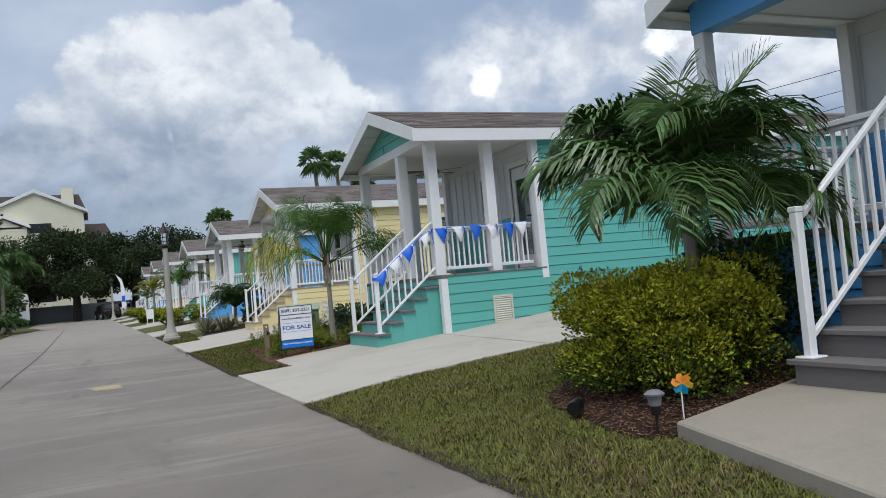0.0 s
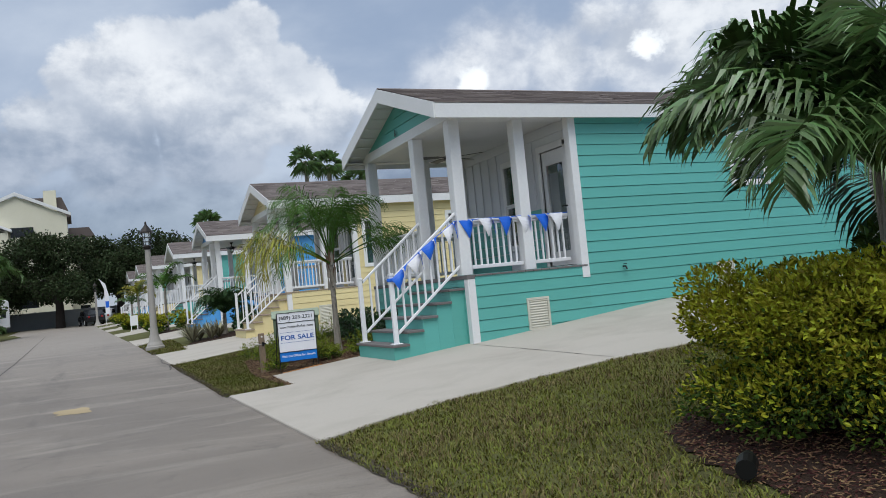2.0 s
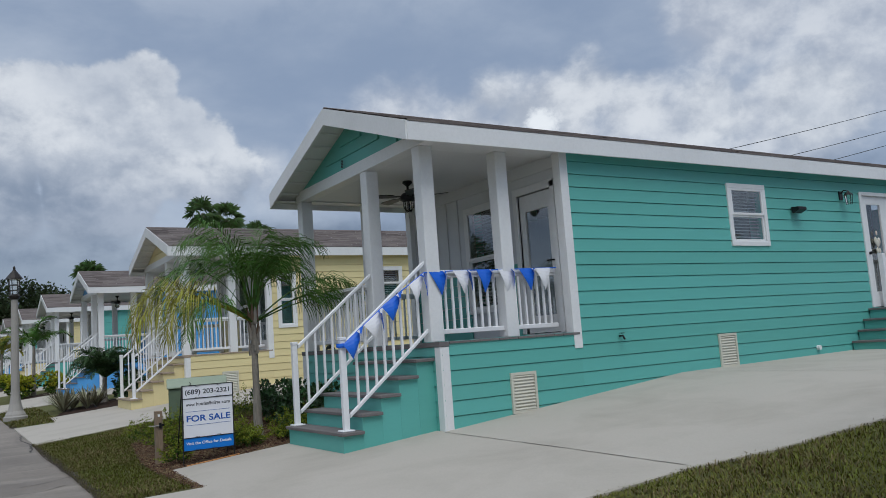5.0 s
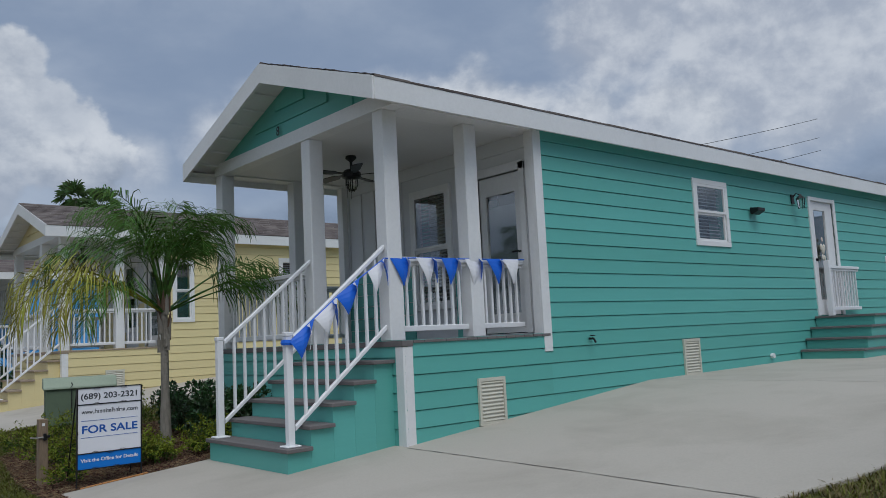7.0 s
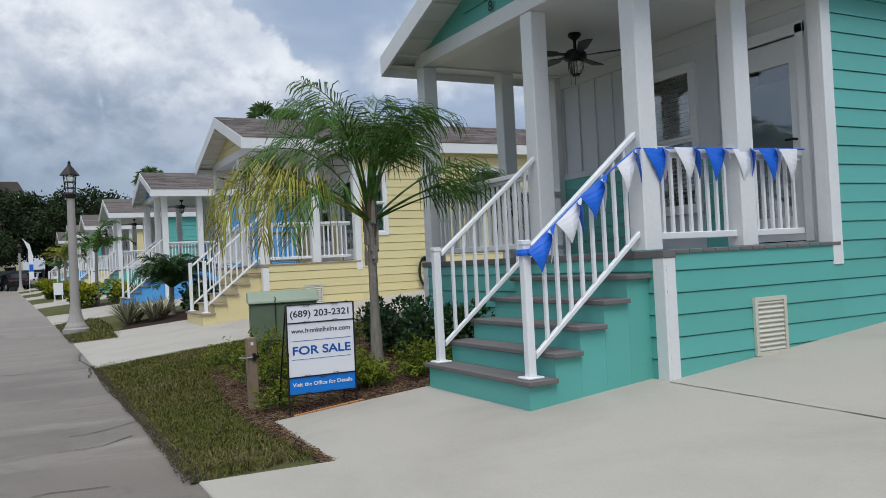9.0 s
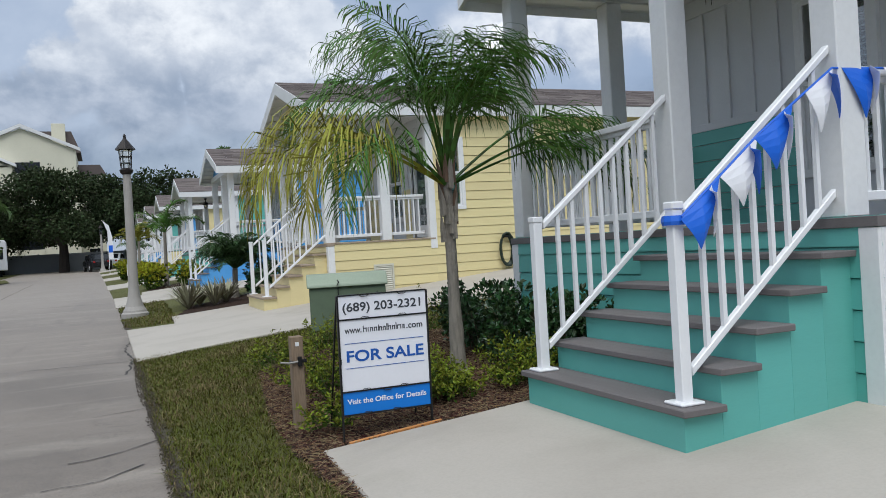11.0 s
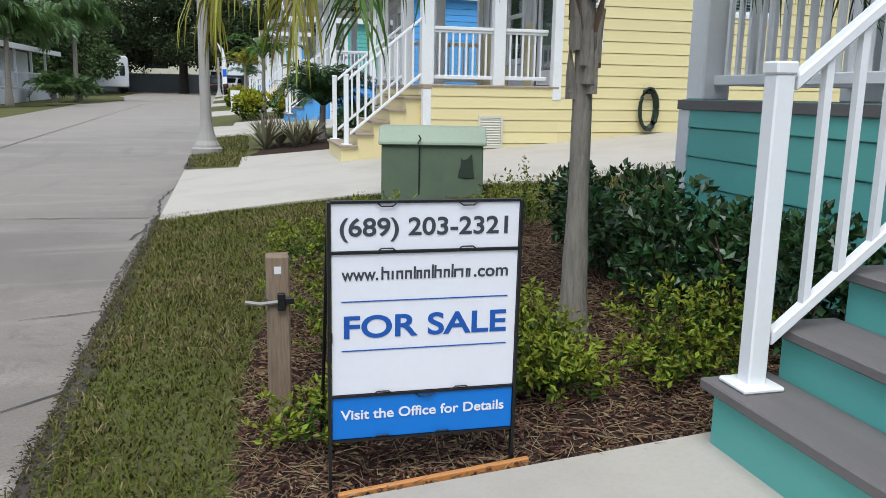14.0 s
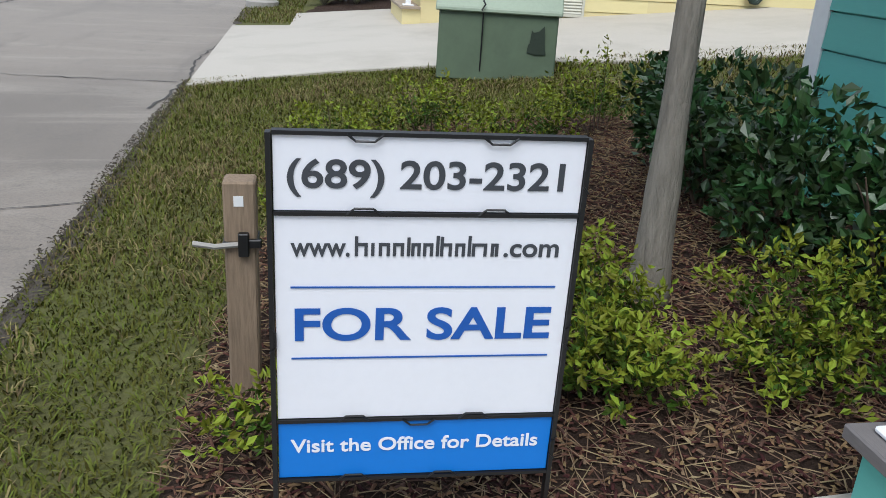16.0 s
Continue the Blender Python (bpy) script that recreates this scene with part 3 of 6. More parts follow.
    # roof: sheathing, shingle courses, ridge, fascias, soffits
    u0, u1 = -0.38, LONG + 0.25
    for sgn in (-1, 1):
        q = bmesh.new()
        e = WIDE / 2 + sgn * (WIDE / 2 + 0.2)
        prism(q, [(ridge_v, ridge_z - 0.02), (e, (4.0 - drop)), (e, (3.94 - drop)), (ridge_v, ridge_z - 0.09)], "x", u0 + 0.02, u1)
        roof = part("roof", q, WHITE, h)
        q = bmesh.new()
        rows = 16
        rnd = random.Random(k * 7 + sgn)
        span = WIDE / 2 + 0.22
        for i in range(rows):
            a, b = i / rows, (i + 1.15) / rows
            va, vb = e + sgn * 0.02 - sgn * span * a, e + sgn * 0.02 - sgn * span * min(b, 1)
            za, zb = (4.0 - drop) + (ridge_z - (4.0 - drop)) * a, (4.0 - drop) + (ridge_z - (4.0 - drop)) * min(b, 1)
            u = u0
            while u < u1 - 0.01:
                w = min(rnd.uniform(0.25, 0.5) * (1 if near else 2.5), u1 - u)
                lift = rnd.uniform(0.016, 0.026)
                vs = [q.verts.new(p) for p in ((u, va, za), (u + w, va, za), (u + w, va, za + lift), (u, va, za + lift), (u + w, vb, zb + 0.008), (u, vb, zb + 0.008))]
                q.faces.new((vs[0], vs[1], vs[2], vs[3]))
                q.faces.new((vs[3], vs[2], vs[4], vs[5]))
                u += w
        tagged(part("shingles", q, SHINGLE, roof, "brown asphalt shingle courses"), kind="stuff")
        box_part("fascia", (u0, u1, e - 0.015 if sgn < 0 else e - 0.01, e + 0.01 if sgn < 0 else e + 0.015, (3.77 - drop), (4.0 - drop)), WHITE, h)
        box_part("soffit", (u0 + 0.03, u1, min(e, e - sgn * 0.21), max(e, e - sgn * 0.21), (3.86 - drop), (3.875 - drop)), CEIL, h)
        q = bmesh.new()
        prism(q, [(ridge_v, ridge_z + 0.0), (e, (4.01 - drop)), (e, (3.77 - drop)), (ridge_v, ridge_z - 0.24)], "x", u0 - 0.02, u0 + 0.015)
        part("rake_board", q, WHITE, h)
        q = bmesh.new()
        prism(q, [(ridge_v, ridge_z - 0.13), (e, (3.88 - drop)), (e, (3.865 - drop)), (ridge_v, ridge_z - 0.145)], "x", u0 + 0.015, 0.02)
        part("rake_soffit", q, CEIL, h)
        if near:
            for i in range(1, 7):
                f = i / 7.0
                vv, zz = ridge_v + (e - ridge_v) * f, ridge_z - 0.145 + ((3.865 - drop) - ridge_z + 0.145) * f
                box_part("lookout", (u0 + 0.016, 0.0, vv - 0.02, vv + 0.02, zz - 0.03, zz), CEIL, h)
    q = bmesh.new()
    prism(q, [(ridge_v - 0.14, ridge_z - 0.03), (ridge_v, ridge_z + 0.025), (ridge_v + 0.14, ridge_z - 0.03), (ridge_v, ridge_z)], "x", u0, u1)
    part("ridge_cap", q, SHINGLE, h)
    # stairs
    st = part("staircase", bmesh.new(), colour, h)
    v0, v1, riser = stair, stair + 1.63, 0.1855
    stair_mat = stair_mat or colour
    for i in range(steps):
        z1 = DECK - riser * (steps - i)
        ua = (i - steps) * run
        box_part("riser", (ua, ua + run, v0, v1, -0.15, z1 - 0.038), stair_mat, st, bevel=0.002)
        box_part("tread", (ua - 0.03, ua + run - 0.001, v0 - 0.045, v1 + 0.045, z1 - 0.038, z1), deck_mat, st, bevel=0.005)
    zb = DECK - riser * steps
    for v in (v0 + 0.1, v1 - 0.07):
        stair_rail(st, -steps * run + 0.09, 0.0, v, zb, zb + riser * steps + 0.02)
    # foundation vents
    for u in ((0.96, 4.88) if k != 2 else (0.85, 5.5)):
        zg = ground_z(HOUSE_X + u + 0.2, HOUSE_Y) + 0.02
        vent = box_part("vent", (u, u + 0.4, -0.035, -0.02, zg, zg + 0.5), CREAM, h, "cream louvred foundation vent")
        for j in range(11):
            z = zg + 0.045 + j * 0.04
            q = bmesh.new()
            prism(q, [(-0.036, z), (-0.05, z - 0.004), (-0.05, z + 0.002), (-0.036, z + 0.022)], "x", u + 0.04, u + 0.36)
            part("slat", q, CREAM, vent)
        q = bmesh.new()
        for dd in ((u, u + 0.035), (u + 0.365, u + 0.4)):
            box(q, dd[0], dd[1], -0.052, -0.035, zg, zg + 0.5)
        for dd in ((zg, zg + 0.035), (zg + 0.465, zg + 0.5)):
            box(q, u + 0.035, u + 0.365, -0.052, -0.035, dd[0], dd[1])
        part("vent_frame", q, CREAM, vent)
    return h


COLOURS = [(BLUE, "bright blue"), (AQUA, "aqua green"), (YELLOW, "pale yellow")]
ROW = [-10.97, 0.0, 11.6, 23.1, 34.7, 46.3, 57.9, 69.5]
for k, dy in enumerate(ROW):
    colour, tone = COLOURS[k % 3]
    y = HOUSE_Y + dy
    b = bend(y)
    if k == 0:
        house(k, (4.95, 2.8, 0.02), colour, tone, 1, COMPOSITE, beam=0.36, stair_mat=COMPOSITE, slim=0.14, drop=0.18, stair=0.55)
        continue
    house(k, (HOUSE_X + b, y, rise(y + 2)), colour, tone, 2 if k < 3 else (1 if k == 3 else 0), TAN_DECK if k == 2 else COMPOSITE)
    s = dy + (0.0 if k == 1 else 0.5)
    slab("driveway", [(1.4 + b, 9.85 + s), (2.0 + b, 10.04 + s), (2.76 + b, 10.17 + s), (3.9 + b, 10.13 + s), (4.7 + b, 10.04 + s), (5.4 + b, 9.8 + s), (6.6 + b, 9.62 + s), (19 + b, 9.55 + s), (19 + b, 13.93 + dy), (4.99 + b, 13.93 + dy), (4.99 + b, 14.25 + dy), (3.9 + b, 14.25 + dy), (3.9 + b, 15.8 + s), (2.29 + b, 15.82 + s), (2.22 + b, 14.18 + s), (1.4 + b, 14.53 + s)],
         0.03, CONCRETE, "pale concrete driveway beside a cottage")

# porch slab and walk of the nearest blue cottage
slab("porch_slab", [(2.64, 4.98), (2.24, 3.24), (2.2, 2.9), (4.3, 2.9), (4.3, 5.16), (3.84, 5.14)], 0.10, OLD_CONCRETE, "raised worn concrete slab before the grey steps", 0.2)
slab("front_walk", [(1.4, 3.0), (2.2, 3.16), (2.2, -2.0), (1.4, -2.0)], 0.03, CONCRETE, "pale concrete apron beside the street")


# ---- ground detail ----
def patch(name, outline, lift, material, label, category="ground", step=None):
    """A thin skin that lies on the ground inside a plan outline."""
    q = bmesh.new()
    q.faces.new([q.verts.new((x, y, ground_z(x, y) + lift)) for x, y in outline])
    bmesh.ops.recalc_face_normals(q, faces=list(q.faces))
    me = mesh_of(q, name, material)
    if me.polygons[0].normal.z < 0:
        me.flip_normals()
    return tagged(new(name, me), label, category, "", "structure")


def ragged(outline, amount, seed, n=10):
    rnd = random.Random(seed)
    out = []
    for (x0, y0), (x1, y1) in zip(outline, outline[1:] + outline[:1]):
        for i in range(n):
            f = i / n
            out.append((x0 + (x1 - x0) * f + rnd.uniform(-amount, amount), y0 + (y1 - y0) * f + rnd.uniform(-amount, amount)))
    return out


BED_1 = [(2.3, 15.82), (3.9, 15.79), (4.9, 15.75), (4.93, 19.7), (3.4, 19.9), (2.5, 19.3), (2.32, 18.0), (2.2, 17.1), (2.14, 16.2), (2.16, 14.2), (2.23, 14.2)]
BED_0 = [(2.62, 5.02), (3.84, 5.18), (4.9, 5.2), (4.9, 7.6), (3.5, 7.5), (3.0, 7.2), (2.74, 6.6), (2.56, 5.9), (2.46, 5.2)]
patch("mulch_bed", ragged(BED_1, 0.03, 3), 0.012, MULCH, "dark brown bark mulch bed before the porch")
patch("mulch_bed", ragged(BED_0, 0.04, 4), 0.012, MULCH, "dark brown bark mulch bed under the hedge")
for k in range(2, 7):
    y = HOUSE_Y + ROW[k]
    b = bend(y)
    patch("mulch_bed", ragged([(2.4 + b, y + 2.55), (3.7 + b, y + 2.5), (4.9 + b, y + 2.0), (4.9 + b, y + 6.0), (2.9 + b, y + 4.6)], 0.04, k), 0.012, MULCH, "dark mulch bed with low plants by the cottage steps")

SOIL = surface("edge_soil", (0.085, 0.068, 0.05), 0.95, vary=0.4, stain=0.3, grain=40, blotch=3, bump=1.0, bump_size=0.03)
for y0, y1, sd in ((14.6, 22.1, 31), (3.1, 9.85, 32), (27.0, 34.0, 33)):
    patch("soil_edge", ragged([(1.375, y0), (1.5, y0), (1.5, y1), (1.375, y1)], 0.022, sd, 40), 0.006, SOIL, "crumbling dark soil edge between lawn and road")
TAN_PATCH = surface("tan_patch", (0.42, 0.33, 0.19), 0.85, vary=0.1, stain=0.2)
CRACK = surface("crack_filler", (0.06, 0.055, 0.05), 0.9)
patch("road_patch", ragged([(-0.85, 15.25), (-0.42, 15.2), (-0.36, 16.0), (-0.78, 16.05)], 0.06, 5, 4), 0.004, TAN_PATCH, "tan square utility patch in the road", "road patch")


def road_line(name, points, width, material, label, seed, lift=0.006, jitter=0.016):
    rnd = random.Random(seed)
    verts, faces = [], []
    fine = []
    for (x0, y0), (x1, y1) in zip(points, points[1:]):
        n = max(2, int(math.hypot(x1 - x0, y1 - y0) / 0.12))
        fine += [(x0 + (x1 - x0) * i / n + rnd.gauss(0, jitter), y0 + (y1 - y0) * i / n + rnd.gauss(0, jitter)) for i in range(n)]
    fine.append(points[-1])
    for i, (x, y) in enumerate(fine):
        ax, ay = fine[max(i - 1, 0)]
        bx, by = fine[min(i + 1, len(fine) - 1)]
        d = math.hypot(bx - ax, by - ay) or 1
        nx, ny = -(by - ay) / d, (bx - ax) / d
        w = width * rnd.uniform(0.4, 1.2) / 2
        for s_ in (-1, 1):
            verts.append((x + nx * w * s_, y + ny * w * s_, ground_z(x, y) + lift))
    for i in range(len(fine) - 1):
        faces.append((2 * i, 2 * i + 1, 2 * i + 3, 2 * i + 2))
    me = raw_mesh(name, verts, faces, material)
    if me.polygons[0].normal.z < 0:
        me.flip_normals()
    return tagged(new(name, me), label, "road crack", "road cracks", "structure")


for i, (pts, w) in enumerate([([(-2.6, -5), (-2.5, 10), (-2.3, 30), (-2.5, 60)], 0.03), ([(0.75, 16.9), (1.05, 17.0), (1.4, 17.3)], 0.018), ([(0.6, 16.3), (1.0, 16.35), (1.25, 16.6)], 0.014),
                              ([(0.9, 18.5), (1.4, 18.7)], 0.012), ([(0.2, 14.8), (0.5, 15.0), (0.9, 14.9)], 0.012), ([(-4.5, 22), (-1, 22.4), (1.3, 22.2)], 0.02), ([(-4.8, 36), (-1, 36.3), (1, 36.1)], 0.03), ([(1.25, 21.0), (1.38, 22.3), (1.3, 23.5), (1.38, 24.6)], 0.03)]):
    road_line("road_crack", pts, w, CRACK, "thin dark crack in the grey road", i)
JOINT = surface("joint_shadow", (0.24, 0.22, 0.19), 0.9)
road_line("drive_joint", [(4.92, 13.85), (4.82, 11.6), (4.72, 10.08)], 0.016, JOINT, "control joint sawn in the pale driveway", 60, 0.034, 0.002)
road_line("drive_joint", [(9.1, 13.85), (9.0, 9.9)], 0.016, JOINT, "control joint sawn in the pale driveway", 61, 0.036, 0.002)
road_line("drive_joint", [(4.9, 25.4), (4.6, 22.3)], 0.016, JOINT, "control joint sawn in the pale driveway", 62, 0.034, 0.002)

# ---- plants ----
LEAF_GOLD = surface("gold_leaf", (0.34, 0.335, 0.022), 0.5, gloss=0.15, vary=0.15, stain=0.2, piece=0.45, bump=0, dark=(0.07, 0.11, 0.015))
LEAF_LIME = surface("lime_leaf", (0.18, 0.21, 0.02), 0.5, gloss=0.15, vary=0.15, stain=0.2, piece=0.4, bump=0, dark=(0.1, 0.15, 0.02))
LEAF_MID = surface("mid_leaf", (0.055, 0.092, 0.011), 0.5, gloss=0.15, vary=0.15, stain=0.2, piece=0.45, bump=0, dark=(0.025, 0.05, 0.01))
LEAF_DARK = surface("dark_glossy_leaf", (0.035, 0.08, 0.022), 0.35, vary=0.15, stain=0.2, piece=0.5, bump=0, dark=(0.01, 0.025, 0.008))
PALM_DARK = surface("palm_leaf", (0.088, 0.155, 0.045), 0.36, gloss=0.45, vary=0.15, stain=0.2, piece=0.35, bump=0)
PALM_LIGHT = surface("queen_palm_leaf", (0.075, 0.15, 0.028), 0.45, gloss=0.15, vary=0.15, stain=0.2, piece=0.4, bump=0)
PALM_YELLOW = surface("yellowing_palm_leaf", (0.27, 0.26, 0.04), 0.5, gloss=0.15, vary=0.15, stain=0.2, piece=0.35, bump=0)
PALM_PYGMY = surface("pygmy_palm_leaf", (0.045, 0.085, 0.03), 0.5, gloss=0.15, vary=0.15, stain=0.2, piece=0.35, bump=0)
STALK = surface("green_stalk", (0.10, 0.13, 0.04), 0.5, vary=0.2)
TRUNK = surface("palm_trunk", (0.32, 0.285, 0.235), 0.85, vary=0.35, stain=0.3, grain=14, stretch=(3.2, 3.2, 0.55), bump=1.0, bump_size=0.03)
BOOT = surface("brown_leaf_base", (0.16, 0.10, 0.065), 0.9, vary=0.35, stain=0.3, grain=20, stretch=(4, 4, 0.8))
TWIG = surface("brown_twig", (0.11, 0.075, 0.05), 0.85, vary=0.3)
OAK_LEAF = surface("oak_leaf", (0.042, 0.06, 0.024), 0.6, gloss=0.15, piece=0.5, bump=0, dark=(0.01, 0.018, 0.006))
TREE_LEAF = surface("tree_leaf", (0.075, 0.112, 0.04), 0.6, gloss=0.15, piece=0.45, bump=0, dark=(0.02, 0.035, 0.01))
BARK = surface("oak_bark", (0.055, 0.045, 0.038), 0.95, vary=0.3, bump=0.8, bump_size=0.03)


def leaves(rnd, centres, size, length=1.9, up=0.35):
    """Folded leaves at (point, outward normal)."""
    verts, faces = [], []
    for p, n in centres:
        d = (Vector(n) + Vector((rnd.gauss(0, 0.7), rnd.gauss(0, 0.7), rnd.gauss(up, 0.6)))).normalized()
        side = d.cross(Vector((rnd.gauss(0, 1), rnd.gauss(0, 1), rnd.gauss(0, 1)))).normalized()
        nor = d.cross(side)
        w = size * rnd.uniform(0.65, 1.25)
        l = w * length
        p = Vector(p)
        b = len(verts)
        verts += [p, p + d * l * 0.5 + side * w * 0.5 + nor * w * 0.14, p + d * l - nor * w * 0.2, p + d * l * 0.5 - side * w * 0.5 + nor * w * 0.14]
        faces += [(b, b + 1, b + 2), (b, b + 2, b + 3)]
    return verts, faces


def lumpy(rnd, count, radii, lumps, shell=0.55, floor=-0.75, spread=0.6):
    """Points with outward normals in a lumpy ellipsoid."""
    out = []
    balls = [(Vector((rnd.uniform(-spread, spread) * radii[0], rnd.uniform(-spread, spread) * radii[1], rnd.uniform(-spread * 0.85, spread) * radii[2])), rnd.uniform(0.96 - spread, 1.12 - spread)) for _ in range(lumps)]
    while len(out) < count:
        c, r = rnd.choice(balls)
        d = Vector((rnd.gauss(0, 1), rnd.gauss(0, 1), rnd.gauss(0, 1))).normalized()
        f = rnd.uniform(shell, 1.0) ** 0.6
        p = c + Vector((d.x * radii[0], d.y * radii[1], d.z * radii[2])) * r * f
        if p.z > radii[2] * floor:
            out.append((p, d))
    return out


def shrub(name, at, radii, count, size, mats, label, seed, lumps=14, group="", stems=9, length=1.9, spread=0.6):
    rnd = random.Random(seed)
    t = thing(name, at, label, "shrub", group)
    pts = lumpy(rnd, count, radii, lumps, spread=spread)
    split = [[] for _ in mats]
    for p, n in pts:
        # split by height: brighter leaves above, darker ones below stand in for inner shade
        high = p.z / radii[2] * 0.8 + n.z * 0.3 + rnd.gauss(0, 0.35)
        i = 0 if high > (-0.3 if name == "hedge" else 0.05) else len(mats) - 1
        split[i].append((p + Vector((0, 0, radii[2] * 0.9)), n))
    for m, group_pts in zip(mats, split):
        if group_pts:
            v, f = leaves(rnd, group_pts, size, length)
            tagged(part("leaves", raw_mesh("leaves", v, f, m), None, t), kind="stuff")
    for i in range(stems):
        q = bmesh.new()
        a = rnd.uniform(0, math.tau)
        r = rnd.uniform(0.3, 0.75)
        e = Vector((math.cos(a) * radii[0] * r, math.sin(a) * radii[1] * r, radii[2] * rnd.uniform(0.7, 1.3)))
        tube(q, [(e.x * 0.15, e.y * 0.15, -0.03), (e.x * 0.5 + rnd.gauss(0, 0.03), e.y * 0.5, e.z * 0.45), tuple(e)], [0.012, 0.008, 0.003], 5)
        part("stem", q, TWIG, t)
    return t


def twig_shrub(name, at, radii, count, size, label, seed, group):
    """Loose shrub: leaves set along thin upright twigs."""
    r = random.Random(seed)
    t = thing(name, at, label, "shrub", group)
    twigs = max(16, count // 26)
    pts = []
    q = bmesh.new()
    for i in range(twigs):
        a = r.uniform(0, math.tau)
        f = math.sqrt(r.random())
        e = Vector((math.cos(a) * radii[0] * f, math.sin(a) * radii[1] * f, radii[2] * r.uniform(0.55, 1.1) * (1.08 - 0.55 * f * f)))
        b = Vector((e.x * 0.18, e.y * 0.18, 0.0))
        mid = b.lerp(e, 0.5) + Vector((r.gauss(0, 0.02), r.gauss(0, 0.02), 0.02))
        if i % 2 == 0:
            k = len(q.verts)
            s_ = Vector((0.0022, 0.0022, 0))
            vs = [q.verts.new(p) for p in (b - s_ * 1.6, b + s_ * 1.6, mid + s_, mid - s_, e)]
            q.faces.new((vs[0], vs[1], vs[2], vs[3]))
            q.faces.new((vs[3], vs[2], vs[4]))
        for j in range(count // twigs):
            g = r.uniform(0.35, 1.0)
            p = b.lerp(mid, g * 2) if g < 0.5 else mid.lerp(e, g * 2 - 1)
            d = Vector((r.gauss(0, 1), r.gauss(0, 1), r.gauss(0.3, 0.6))).normalized()
            pts.append((p + d * 0.012, d, g))
    part("branching", q, TWIG, t)
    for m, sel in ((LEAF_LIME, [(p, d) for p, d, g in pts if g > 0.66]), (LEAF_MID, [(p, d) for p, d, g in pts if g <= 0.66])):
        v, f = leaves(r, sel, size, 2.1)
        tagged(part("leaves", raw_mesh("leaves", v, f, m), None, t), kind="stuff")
    return t


def frond_mesh(rnd, length, arch, droop, pairs, leaf_len, leaf_w, material, fold=0.5, hang=0.35, plume=0.0, start=0.16):
    """A feather frond that starts at the origin, rises along +x and arches down; leaflets hang from both sides."""
    verts, faces = [], []
    spine = []
    ang = arch
    p = Vector((0, 0, 0))
    n = 26
    for i in range(n + 1):
        spine.append((p.copy(), ang))
        p = p + Vector((math.cos(ang), 0, math.sin(ang))) * length / n
        ang -= droop / n * (0.12 + 2.2 * (i / n) ** 1.5)
    for i in range(n):
        (a, ta), (b, tb) = spine[i], spine[i + 1]
        w0, w1 = 0.022 * (1 - i / n) + 0.003, 0.022 * (1 - (i + 1) / n) + 0.003
        k = len(verts)
        verts += [a + Vector((0, -w0, 0)), a + Vector((0, w0, 0)), b + Vector((0, w1, 0)), b + Vector((0, -w1, 0)), a + Vector((0, 0, -w0)), b + Vector((0, 0, -w1))]
        faces += [(k, k + 1, k + 2, k + 3), (k, k + 3, k + 5, k + 4), (k + 1, k + 4, k + 5, k + 2)]
    for j in range(pairs):
        f = start + (1 - start) * (j + rnd.random() * 0.6) / pairs
        i = min(int(f * n), n - 1)
        a, ta = spine[i]
        b = spine[i + 1][0]
        o = a.lerp(b, f * n - i)
        tang = Vector((math.cos(ta), 0, math.sin(ta)))
        ll = leaf_len * (0.45 + 0.75 * math.sin(math.pi * min(1, 0.18 + f * 0.82))) * rnd.uniform(0.85, 1.12)
        for sgn in (-1, 1):
            tilt = rnd.gauss(0, plume)
            d = (tang * (0.55 + 0.5 * f) + Vector((0, sgn, 0)) * 0.85 + Vector((-math.sin(ta), 0, math.cos(ta))) * (fold + tilt)).normalized()
            w = leaf_w * rnd.uniform(0.8, 1.2)
            side = d.cross(Vector((0, 0, 1))).normalized() if abs(d.z) < 0.98 else Vector((0, 1, 0))
            side = (side * 0.5 + tang * 0.7).normalized()
            q0 = o
            q1 = o + d * ll * 0.4
            d2 = (d + Vector((0, 0, -hang))).normalized()
            q2 = q1 + d2 * ll * 0.32
            d3 = (d2 + Vector((0, 0, -hang * 1.7))).normalized()
            q3 = q2 + d3 * ll * 0.28
            k = len(verts)
            verts += [q0 - side * w * 0.25, q0 + side * w * 0.25, q1 - side * w * 0.5, q1 + side * w * 0.5, q2 - side * w * 0.4, q2 + side * w * 0.4, q3]
            faces += [(k, k + 1, k + 3, k + 2), (k + 2, k + 3, k + 5, k + 4), (k + 4, k + 5, k + 6)]
    return raw_mesh("frond", verts, faces, material)


